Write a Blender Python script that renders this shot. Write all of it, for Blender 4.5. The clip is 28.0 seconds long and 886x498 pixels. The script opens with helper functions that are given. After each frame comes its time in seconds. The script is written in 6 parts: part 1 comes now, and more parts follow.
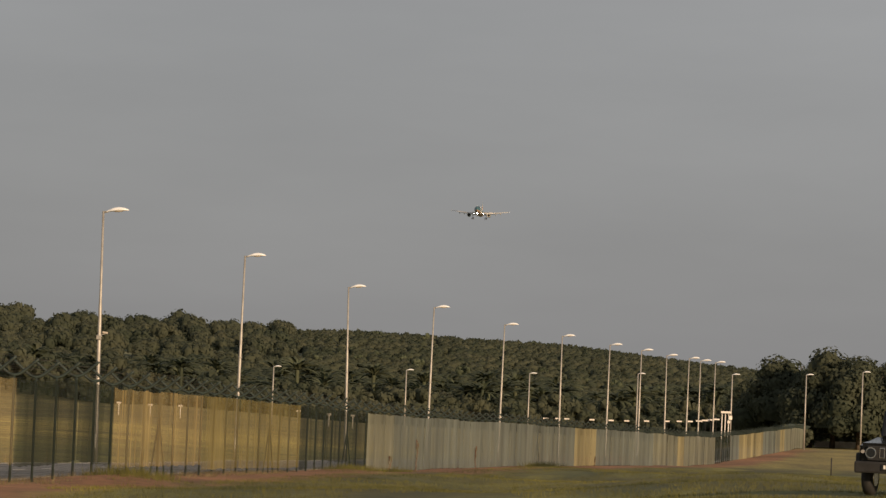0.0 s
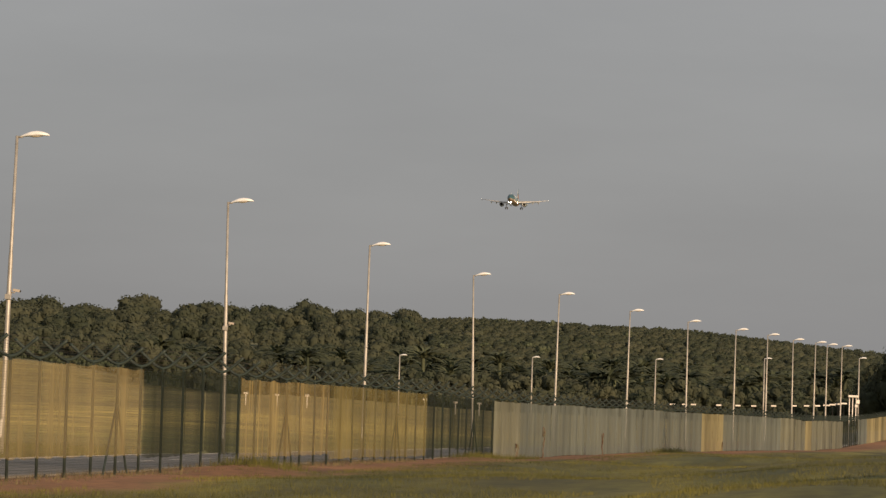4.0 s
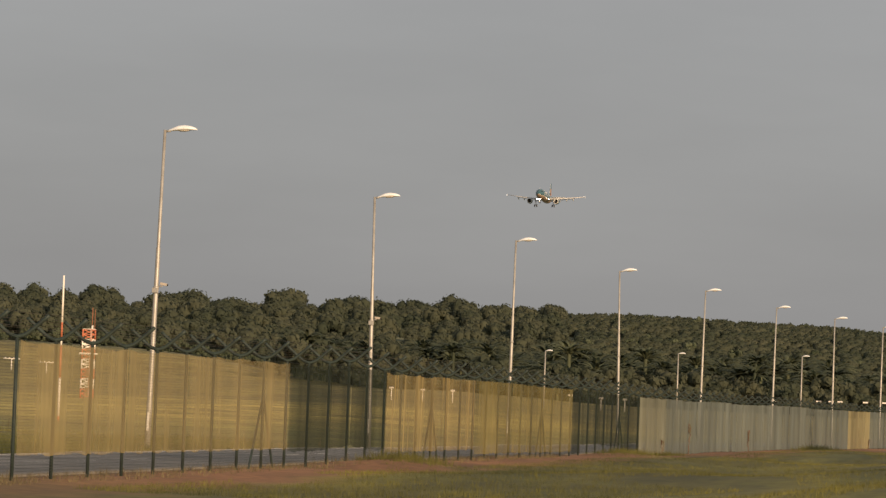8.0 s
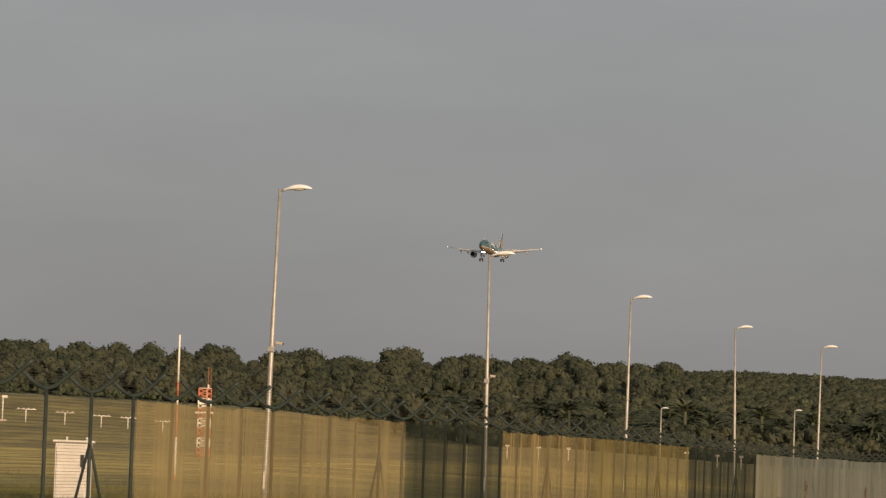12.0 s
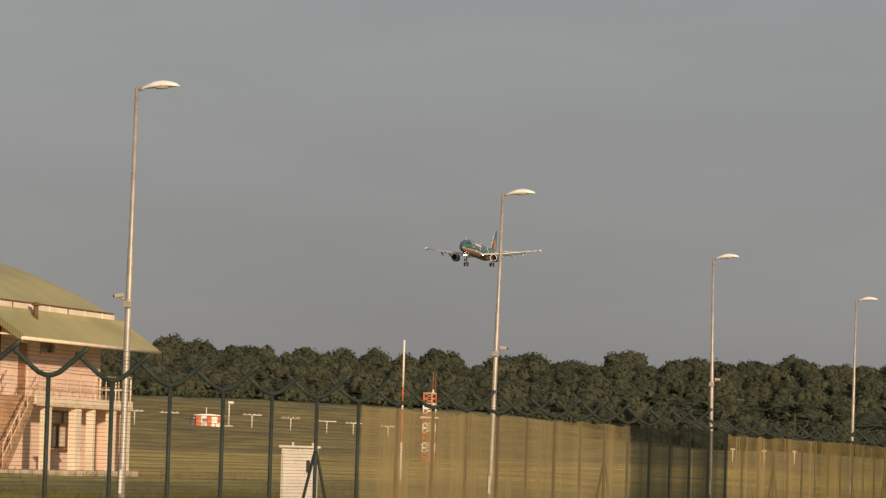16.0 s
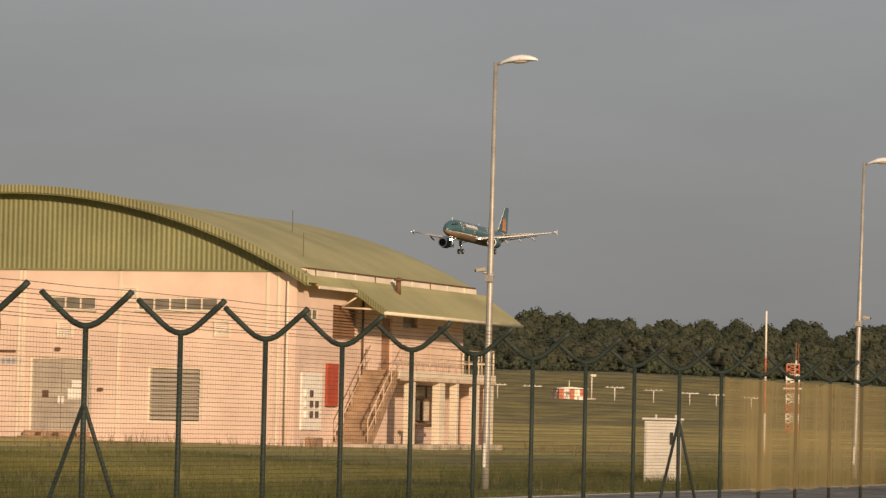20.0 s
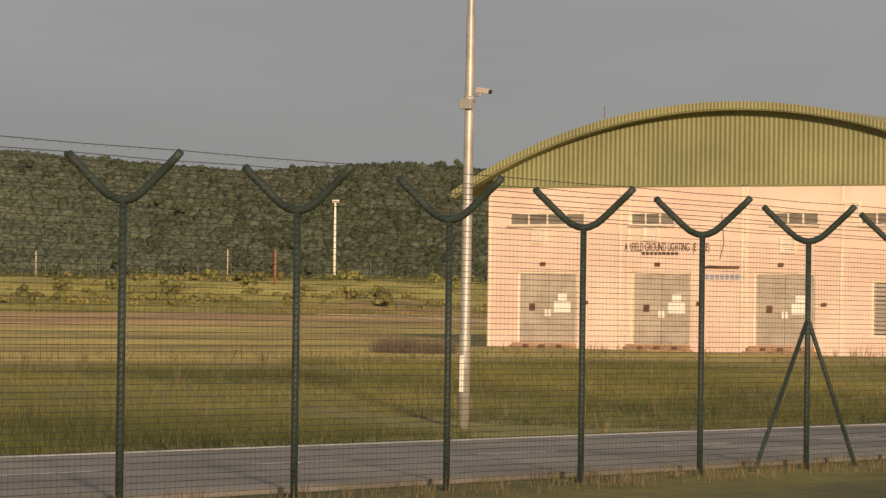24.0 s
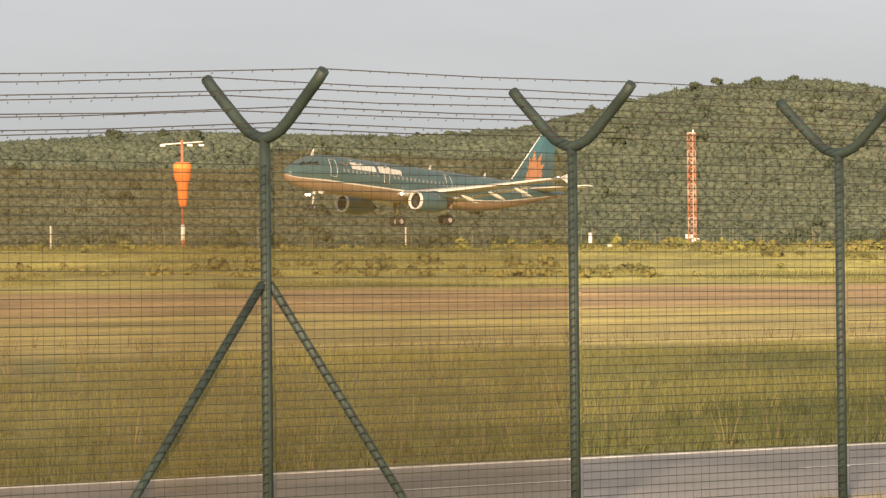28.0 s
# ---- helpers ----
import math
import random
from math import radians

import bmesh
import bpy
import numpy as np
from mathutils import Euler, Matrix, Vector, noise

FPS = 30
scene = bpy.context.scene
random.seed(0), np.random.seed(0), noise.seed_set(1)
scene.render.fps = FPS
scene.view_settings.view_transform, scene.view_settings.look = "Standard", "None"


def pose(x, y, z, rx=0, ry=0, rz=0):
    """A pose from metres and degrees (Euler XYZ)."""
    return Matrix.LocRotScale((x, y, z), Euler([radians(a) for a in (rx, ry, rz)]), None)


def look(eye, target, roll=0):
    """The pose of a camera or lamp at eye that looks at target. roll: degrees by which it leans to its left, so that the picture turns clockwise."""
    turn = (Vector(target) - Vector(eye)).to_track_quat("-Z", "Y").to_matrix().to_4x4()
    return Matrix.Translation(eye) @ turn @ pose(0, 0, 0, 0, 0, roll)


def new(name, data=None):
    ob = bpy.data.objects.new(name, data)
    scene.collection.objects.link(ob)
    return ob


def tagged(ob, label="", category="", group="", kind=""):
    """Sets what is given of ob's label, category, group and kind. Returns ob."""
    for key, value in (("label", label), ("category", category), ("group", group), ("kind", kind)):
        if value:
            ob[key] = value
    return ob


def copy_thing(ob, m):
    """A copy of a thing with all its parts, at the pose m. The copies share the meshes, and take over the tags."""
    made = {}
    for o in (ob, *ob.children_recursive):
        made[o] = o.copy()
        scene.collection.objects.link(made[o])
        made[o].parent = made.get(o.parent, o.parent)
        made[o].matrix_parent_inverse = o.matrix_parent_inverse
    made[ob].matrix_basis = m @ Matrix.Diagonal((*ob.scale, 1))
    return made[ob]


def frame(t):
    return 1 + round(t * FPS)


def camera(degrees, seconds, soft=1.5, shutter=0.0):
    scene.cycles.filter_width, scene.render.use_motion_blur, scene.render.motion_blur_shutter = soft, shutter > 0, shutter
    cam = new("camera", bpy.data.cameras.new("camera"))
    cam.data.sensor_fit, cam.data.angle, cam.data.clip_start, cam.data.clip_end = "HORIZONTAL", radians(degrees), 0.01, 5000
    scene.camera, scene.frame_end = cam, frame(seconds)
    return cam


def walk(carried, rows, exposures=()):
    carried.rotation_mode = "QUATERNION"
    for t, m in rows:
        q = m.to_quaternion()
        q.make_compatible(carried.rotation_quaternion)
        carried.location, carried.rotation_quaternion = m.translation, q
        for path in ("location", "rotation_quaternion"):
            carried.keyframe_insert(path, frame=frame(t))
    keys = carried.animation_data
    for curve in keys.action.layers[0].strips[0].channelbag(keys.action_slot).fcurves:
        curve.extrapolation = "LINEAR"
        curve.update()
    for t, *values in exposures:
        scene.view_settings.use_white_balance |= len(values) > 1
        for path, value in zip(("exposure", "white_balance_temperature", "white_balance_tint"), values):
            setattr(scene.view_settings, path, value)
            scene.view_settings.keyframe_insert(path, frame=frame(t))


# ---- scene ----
# ---- camera: one spot beside the perimeter road, turning with the landing aircraft ----
EYE = (0.0, 0.0, 1.5)
cam = camera(12.97, 28.0, 1.4)
ROWS = [
    (0.0, 5.19, 2.748, 2.405), (0.5, 5.443, 2.564, 2.436), (1.0, 5.686, 2.44, 2.237), (1.5, 5.986, 2.381, 2.053),
    (2.0, 6.208, 2.369, 1.977), (2.5, 6.414, 2.372, 1.826), (4.5, 7.245, 2.57, 1.903), (5.0, 7.507, 2.628, 1.984),
    (5.5, 7.798, 2.625, 2.034), (6.0, 8.125, 2.628, 2.026), (6.5, 8.409, 2.622, 2.005), (7.0, 8.645, 2.569, 1.999),
    (7.5, 8.932, 2.475, 2.015), (8.0, 9.162, 2.357, 2.164), (8.5, 9.311, 2.329, 2.166), (9.0, 9.38, 2.498, 2.163),
    (9.5, 9.452, 2.996, 2.154), (10.0, 9.543, 3.294, 2.104), (10.5, 9.826, 3.446, 2.18), (11.0, 10.244, 3.313, 2.068),
    (11.5, 10.59, 3.21, 2.036), (13.5, 11.74, 3.043, 1.769), (14.0, 12.116, 3.04, 1.725), (14.5, 12.63, 3.043, 1.528),
    (15.0, 13.193, 3.046, 1.591), (15.5, 13.721, 3.056, 1.613), (16.0, 14.173, 3.104, 1.729), (16.5, 14.614, 3.177, 1.687),
    (17.0, 15.173, 3.171, 1.511), (17.5, 16.412, 3.108, 1.392), (18.0, 17.147, 3.031, 1.485), (18.5, 17.672, 2.896, 1.413),
    (19.0, 18.085, 2.782, 1.329), (19.5, 18.59, 2.668, 1.201), (20.0, 19.466, 2.565, 1.236), (20.5, 20.909, 2.433, 0.997),
    (21.0, 22.43, 2.335, 0.502), (21.5, 23.907, 2.079, 0.718), (22.0, 25.3, 1.724, 0.669), (22.5, 26.685, 1.459, 0.54),
    (24.5, 30.788, 1.17, 0.787), (25.0, 31.728, 1.252, 0.667), (25.5, 33.812, 1.333, 0.438), (26.0, 35.636, 1.364, 0.478),
    (26.5, 38.956, 1.33, 0.379), (27.0, 40.964, 1.301, -0.035), (27.5, 43.793, 1.048, -0.188), (28.0, 46.854, 0.734, -0.6),
]
walk(cam, [(t, pose(*EYE, 90 + pitch, 0, yaw) @ pose(0, 0, 0, 0, 0, roll)) for t, yaw, pitch, roll in ROWS],
     [(0.0, 0.0, 6350, 10), (1.0, 0.14, 6350, 10), (2.5, 0.14, 6350, 10), (5.0, 0.08, 6400, 10), (7.0, 0.08, 6400, 10), (8.5, 0.25, 6400, 10), (9.2, 0.28, 6400, 10), (10.0, 0.03, 6400, 10), (11.5, 0.03, 6400, 10), (14.0, 0.0, 6400, 10), (19.5, 0.0, 6350, 10), (20.7, -0.25, 6450, 11),
      (22.5, -0.5, 6500, 12), (24.5, 0.4, 6300, 10), (26.0, 0.88, 6200, 10), (27.0, 0.86, 6200, 10), (28.0, 1.08, 6250, 10)])

# ---- world and sun ----
SUN = Vector((0.62, -0.75, 0.25)).normalized()
world = bpy.data.worlds.new("world")
scene.world = world
world.use_nodes = True
wn = world.node_tree.nodes
wl = world.node_tree.links
sky = wn.new("ShaderNodeTexSky")
sky.sky_type = "NISHITA"
sky.sun_disc = False
sky.sun_elevation = math.asin(SUN.z)
sky.sun_rotation = math.atan2(SUN.x, SUN.y)
sky.air_density, sky.dust_density = 1.0, 2.0
tc = wn.new("ShaderNodeTexCoord")
mp = wn.new("ShaderNodeMapping")
mp.inputs["Scale"].default_value = (2.0, 2.0, 9.0)
nz = wn.new("ShaderNodeTexNoise")
nz.inputs["Scale"].default_value = 2.2
nz.inputs["Detail"].default_value = 5.0
nz.inputs["Roughness"].default_value = 0.55
rmp = wn.new("ShaderNodeValToRGB")
rmp.color_ramp.elements[0].position, rmp.color_ramp.elements[0].color = 0.3, (2.66, 2.59, 2.58, 1)
rmp.color_ramp.elements[1].position, rmp.color_ramp.elements[1].color = 0.72, (3.18, 3.1, 3.07, 1)
mixs = wn.new("ShaderNodeMixRGB")
mixs.inputs[0].default_value = 0.93
wl.new(tc.outputs["Generated"], mp.inputs["Vector"])
wl.new(mp.outputs["Vector"], nz.inputs["Vector"])
wl.new(nz.outputs["Fac"], rmp.inputs["Fac"])
wl.new(sky.outputs["Color"], mixs.inputs[1])
wl.new(rmp.outputs["Color"], mixs.inputs[2])
sep = wn.new("ShaderNodeSeparateXYZ")
fall = wn.new("ShaderNodeMapRange")
fall.interpolation_type = "SMOOTHSTEP"
fall.inputs["From Min"].default_value, fall.inputs["From Max"].default_value = 0.0, 0.12
fall.inputs["To Min"].default_value, fall.inputs["To Max"].default_value = 0.88, 1.05
dim = wn.new("ShaderNodeVectorMath")
dim.operation = "SCALE"
wl.new(tc.outputs["Generated"], sep.inputs[0])
wl.new(sep.outputs["Z"], fall.inputs["Value"])
wl.new(mixs.outputs["Color"], dim.inputs[0])
wl.new(fall.outputs[0], dim.inputs["Scale"])
wl.new(dim.outputs[0], wn["Background"].inputs["Color"])
wn["Background"].inputs["Strength"].default_value = 0.1
sun = new("sun", bpy.data.lights.new("sun", "SUN"))
sun.data.energy, sun.data.angle, sun.data.color = 4.8, radians(2.5), (1.0, 0.7, 0.43)
sun.matrix_world = look(SUN * 50, (0, 0, 0))


# ---- materials ----
def material(name, colour, rough=0.6, metal=0.0, vary=0.25, scale=3.0, fine=40.0, bump=0.1, second=None, rand=0.0, axis=None, world_space=False):
    """Colour that varies at two scales, with fine relief. second: a second colour in patches; rand: variation from piece to piece."""
    m = bpy.data.materials.new(name)
    m.use_nodes = True
    n, l = m.node_tree.nodes, m.node_tree.links
    b = n["Principled BSDF"]
    b.inputs["Roughness"].default_value, b.inputs["Metallic"].default_value = rough, metal
    co = n.new("ShaderNodeTexCoord")
    mpp = n.new("ShaderNodeMapping")
    if axis:
        mpp.inputs["Scale"].default_value = axis
    gp = n.new("ShaderNodeNewGeometry")
    l.new(gp.outputs["Position"] if world_space else co.outputs["Object"], mpp.inputs["Vector"])
    n1, n2 = n.new("ShaderNodeTexNoise"), n.new("ShaderNodeTexNoise")
    n1.inputs["Scale"].default_value, n1.inputs["Detail"].default_value = scale, 6.0
    n2.inputs["Scale"].default_value, n2.inputs["Detail"].default_value = fine, 3.0
    l.new(mpp.outputs["Vector"], n1.inputs["Vector"])
    l.new(mpp.outputs["Vector"], n2.inputs["Vector"])
    r = n.new("ShaderNodeValToRGB")
    lo = [c * (1 - vary) for c in colour]
    hi = list(second) if second else [min(1, c * (1 + vary)) for c in colour]
    r.color_ramp.elements[0].position, r.color_ramp.elements[0].color = 0.36, (*lo, 1)
    r.color_ramp.elements[1].position, r.color_ramp.elements[1].color = 0.66, (*hi, 1)
    l.new(n1.outputs["Fac"], r.inputs["Fac"])
    mx = n.new("ShaderNodeMixRGB")
    mx.blend_type = "OVERLAY"
    mx.inputs[0].default_value = min(1.0, vary * 1.2)
    l.new(r.outputs["Color"], mx.inputs[1])
    l.new(n2.outputs["Fac"], mx.inputs[2])
    last = mx.outputs["Color"]
    if rand:
        oi = n.new("ShaderNodeObjectInfo")
        ge = n.new("ShaderNodeNewGeometry")
        ad = n.new("ShaderNodeMath")
        ad.operation = "ADD"
        l.new(oi.outputs["Random"], ad.inputs[0])
        l.new(ge.outputs["Random Per Island"], ad.inputs[1])
        mr = n.new("ShaderNodeMapRange")
        mr.inputs["From Max"].default_value = 2.0
        mr.inputs["To Min"].default_value, mr.inputs["To Max"].default_value = 1 - rand, 1 + rand
        l.new(ad.outputs[0], mr.inputs["Value"])
        hs = n.new("ShaderNodeHueSaturation")
        l.new(mr.outputs[0], hs.inputs["Value"])
        l.new(last, hs.inputs["Color"])
        last = hs.outputs["Color"]
    l.new(last, b.inputs["Base Color"])
    if bump:
        bp = n.new("ShaderNodeBump")
        bp.inputs["Strength"].default_value, bp.inputs["Distance"].default_value = bump, 0.02
        l.new(n2.outputs["Fac"], bp.inputs["Height"])
        l.new(bp.outputs["Normal"], b.inputs["Normal"])
    return m


def netting(name, colour, cover, vary=0.3, folds=0.0):
    """A thin woven net: strands of colour over holes, denser and thinner in patches."""
    m = material(name, colour, 0.7, vary=vary, scale=0.35, fine=5.0, bump=0.0, axis=(1, 1, 0.2), rand=0.12, world_space=True)
    n, l = m.node_tree.nodes, m.node_tree.links
    tr = n.new("ShaderNodeBsdfTransparent")
    tl = n.new("ShaderNodeBsdfTranslucent")
    l.new(n["Principled BSDF"].inputs["Base Color"].links[0].from_socket, tl.inputs["Color"])
    am = n.new("ShaderNodeMixShader")
    am.inputs[0].default_value = 0.3
    l.new(n["Principled BSDF"].outputs[0], am.inputs[1])
    l.new(tl.outputs[0], am.inputs[2])
    ms = n.new("ShaderNodeMixShader")
    co = n.new("ShaderNodeNewGeometry")
    mp2 = n.new("ShaderNodeMapping")
    mp2.inputs["Scale"].default_value = (1, 1, 0.12)
    nn = n.new("ShaderNodeTexNoise")
    nn.inputs["Scale"].default_value, nn.inputs["Detail"].default_value = 0.55, 4.0
    l.new(co.outputs["Position"], mp2.inputs["Vector"])
    l.new(mp2.outputs["Vector"], nn.inputs["Vector"])
    mr = n.new("ShaderNodeMapRange")
    mr.inputs["From Min"].default_value, mr.inputs["From Max"].default_value = 0.3, 0.7
    mr.inputs["To Min"].default_value, mr.inputs["To Max"].default_value = max(0.0, cover * 0.6), min(1.0, cover * 1.4)
    l.new(nn.outputs["Fac"], mr.inputs["Value"])
    # narrow upright folds where the weave doubles up
    mp3 = n.new("ShaderNodeMapping")
    mp3.inputs["Scale"].default_value = (1, 1, 0.06)
    fd = n.new("ShaderNodeTexNoise")
    fd.inputs["Scale"].default_value, fd.inputs["Detail"].default_value = 2.6, 3.0
    l.new(co.outputs["Position"], mp3.inputs["Vector"])
    l.new(mp3.outputs["Vector"], fd.inputs["Vector"])
    mf = n.new("ShaderNodeMapRange")
    mf.inputs["From Min"].default_value, mf.inputs["From Max"].default_value = 0.56, 0.72
    mf.inputs["To Min"].default_value, mf.inputs["To Max"].default_value = 0.0, folds
    l.new(fd.outputs["Fac"], mf.inputs["Value"])
    su = n.new("ShaderNodeMath")
    su.operation = "ADD"
    su.use_clamp = True
    l.new(mr.outputs[0], su.inputs[0])
    l.new(mf.outputs[0], su.inputs[1])
    l.new(su.outputs[0], ms.inputs[0])
    l.new(tr.outputs[0], ms.inputs[1])
    l.new(am.outputs[0], ms.inputs[2])
    l.new(ms.outputs[0], n["Material Output"].inputs["Surface"])
    return m


def leafy(m, share=0.35):
    """Leaves let some of the light through."""
    n, l = m.node_tree.nodes, m.node_tree.links
    b = n["Principled BSDF"]
    tl = n.new("ShaderNodeBsdfTranslucent")
    l.new(b.inputs["Base Color"].links[0].from_socket, tl.inputs["Color"])
    ms = n.new("ShaderNodeMixShader")
    ms.inputs[0].default_value = share
    l.new(b.outputs[0], ms.inputs[1])
    l.new(tl.outputs[0], ms.inputs[2])
    l.new(ms.outputs[0], n["Material Output"].inputs["Surface"])
    return m


def glowing(name, colour, strength):
    m = bpy.data.materials.new(name)
    m.use_nodes = True
    b = m.node_tree.nodes["Principled BSDF"]
    b.inputs["Base Color"].default_value = (*colour, 1)
    b.inputs["Emission Color"].default_value = (*colour, 1)
    b.inputs["Emission Strength"].default_value = strength
    return m


GREEN_STEEL = material("green_coated_steel", (0.023, 0.038, 0.032), 0.65, vary=0.3, scale=6, fine=60, bump=0.05)
WIRE = material("fence_wire", (0.022, 0.027, 0.019), 0.65, vary=0.2, scale=9, bump=0)
BARB = material("barbed_wire", (0.12, 0.11, 0.10), 0.5, 0.6, vary=0.3, scale=9, bump=0)
GALV = material("galvanised_steel", (0.38, 0.365, 0.335), 0.5, 0.35, vary=0.2, scale=2, fine=25, bump=0.06)
LAMP_WHITE = material("lamp_housing_white", (0.74, 0.76, 0.78), 0.4, vary=0.12, scale=4, bump=0.02)
LAMP_GLASS = material("lamp_bowl", (0.55, 0.5, 0.42), 0.25, vary=0.1, bump=0)
DOORGREY = material("grey_door_paint", (0.41, 0.365, 0.31), 0.55, vary=0.12, scale=1.5, fine=12, bump=0.05)
DARK = material("dark_rubber", (0.02, 0.02, 0.02), 0.7, vary=0.3, bump=0.05)
ASPHALT = material("asphalt", (0.2, 0.19, 0.175), 0.85, vary=0.2, scale=0.35, fine=55, bump=0.3, second=(0.27, 0.255, 0.23))
PAINT = material("road_paint", (0.62, 0.6, 0.55), 0.7, vary=0.3, scale=5, fine=60)
WALL = material("painted_plaster", (0.72, 0.555, 0.475), 0.85, vary=0.1, scale=0.5, fine=18, bump=0.08, second=(0.78, 0.612, 0.525))
# one roof colour in two tones: sheet lightened, edge darkened to balance the sun
ROOF = material("lit_tone_roof_sheet", (0.34, 0.325, 0.155), 0.6, 0.0, vary=0.12, scale=0.4, fine=12, bump=0.03, second=(0.39, 0.365, 0.18))
FASCIA = material("shade_tone_roof_edge", (0.2, 0.2, 0.095), 0.6, 0.0, vary=0.15, scale=0.4, fine=12, bump=0.04)
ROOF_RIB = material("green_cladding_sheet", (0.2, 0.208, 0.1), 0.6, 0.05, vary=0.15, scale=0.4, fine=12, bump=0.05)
TEAL = material("teal_aircraft_paint", (0.06, 0.14, 0.165), 0.28, 0.15, vary=0.12, scale=0.3, fine=6, bump=0.01)
# warm light thrown up from the grass is put into this tan
BELLY = material("warm_lit_belly_paint", (0.36, 0.25, 0.18), 0.4, 0.1, vary=0.15, scale=0.3, fine=6, bump=0.01)
WHITE = material("white_paint", (0.78, 0.76, 0.72), 0.4, vary=0.08, scale=0.6, bump=0.01)
WING = material("grey_wing_paint", (0.5, 0.48, 0.45), 0.4, 0.2, vary=0.12, scale=0.5, fine=8, bump=0.01)
SILVER = material("bare_metal", (0.7, 0.69, 0.67), 0.25, 0.9, vary=0.08, bump=0)
GOLD = material("gold_orange_paint", (0.46, 0.22, 0.115), 0.6, vary=0.1, bump=0)
GLASS_DARK = material("dark_glass", (0.015, 0.018, 0.02), 0.08, vary=0.05, bump=0)
BARK = material("bark", (0.11, 0.085, 0.06), 0.9, vary=0.35, scale=2, fine=12, bump=0.5)
# haze of the distance is put into these greyer, paler leaf colours
LEAF = leafy(material("hazy_foliage", (0.094, 0.124, 0.07), 0.8, vary=0.2, scale=0.06, fine=0.35, bump=0, second=(0.142, 0.168, 0.1), rand=0.09), 0.5)
PALM_HILL = leafy(material("hazy_hill_palm_fronds", (0.148, 0.184, 0.126), 0.8, vary=0.16, scale=0.05, fine=0.3, bump=0, second=(0.205, 0.24, 0.165), rand=0.1), 0.5)
# cloud shade on the ridge and distance haze are put into this leaf colour
LEAF_SHADED = leafy(material("shaded_hazy_foliage", (0.078, 0.1, 0.062), 0.85, vary=0.2, scale=0.07, fine=0.35, bump=0, second=(0.118, 0.128, 0.08), rand=0.08), 0.5)
PALM = leafy(material("palm_fronds", (0.07, 0.09, 0.05), 0.75, vary=0.3, scale=0.08, fine=0.4, bump=0, second=(0.122, 0.14, 0.078), rand=0.22), 0.4)


# ---- mesh tools ----
def link(name, bm, mat, parent=None, label=""):
    me = bpy.data.meshes.new(name)
    bmesh.ops.recalc_face_normals(bm, faces=bm.faces)
    bm.to_mesh(me)
    bm.free()
    me.materials.append(mat)
    ob = new(name, me)
    if parent:
        ob.parent = parent
    if label:
        ob["label"] = label
    return ob


part = link


def thing(name, label, category, group="", m=None, kind=""):
    ob = tagged(new(name), label, category, group, kind)
    if m is not None:
        ob.matrix_basis = m
    return ob


def share(ob, name, parent, m, label=""):
    """One more piece on the mesh of ob."""
    o = new(name, ob.data)
    o.parent = parent
    o.matrix_basis = m
    if label:
        o["label"] = label
    return o


def box(bm, x0, x1, y0, y1, z0, z1, bev=0.0, m=None):
    r = bmesh.ops.create_cube(bm, size=1.0)
    vs = r["verts"]
    for v in vs:
        v.co = Vector((x0 + (v.co.x + .5) * (x1 - x0), y0 + (v.co.y + .5) * (y1 - y0), z0 + (v.co.z + .5) * (z1 - z0)))
        if m is not None:
            v.co = m @ v.co
    if bev:
        es = list({e for v in vs for e in v.link_edges})
        bmesh.ops.bevel(bm, geom=es, offset=bev, segments=2, affect="EDGES", profile=0.6)
    return bm


def boxed(*a, **k):
    return box(bmesh.new(), *a, **k)


def tube(bm, pts, r, n=8, caps=True):
    """A round bar along pts; r is one radius or one for each point."""
    pts = [Vector(p) for p in pts]
    rs = r if isinstance(r, (list, tuple)) else [r] * len(pts)
    rings = []
    prev = None
    for i, p in enumerate(pts):
        d = (pts[min(i + 1, len(pts) - 1)] - pts[max(i - 1, 0)]).normalized()
        if prev is None:
            prev = d.orthogonal().normalized()
        u = (prev - d * prev.dot(d)).normalized()
        prev = u
        w = d.cross(u)
        rings.append([bm.verts.new(p + (u * math.cos(a) + w * math.sin(a)) * rs[i]) for a in (2 * math.pi * k / n for k in range(n))])
    for a, b in zip(rings, rings[1:]):
        for k in range(n):
            f = bm.faces.new((a[k], a[(k + 1) % n], b[(k + 1) % n], b[k]))
            f.smooth = n > 5
    if caps:
        bm.faces.new(rings[0])
        bm.faces.new(rings[-1])
    return bm


def tubed(*a, **k):
    return tube(bmesh.new(), *a, **k)


def prism(bm, outline, a, b, axis):
    """The outline (pairs) pushed from a to b along axis 0, 1 or 2."""
    def at(p, d):
        q = list(p)
        q.insert(axis, d)
        return bm.verts.new(q)
    lo, hi = [at(p, a) for p in outline], [at(p, b) for p in outline]
    n = len(outline)
    for k in range(n):
        bm.faces.new((lo[k], lo[(k + 1) % n], hi[(k + 1) % n], hi[k]))
    bm.faces.new(lo)
    bm.faces.new(hi)
    return bm


def step(x, a, b):
    t = min(1.0, max(0.0, (x - a) / (b - a)))
    return t * t * (3 - 2 * t)


def between(x, xs, ys):
    return float(np.interp(x, xs, ys))


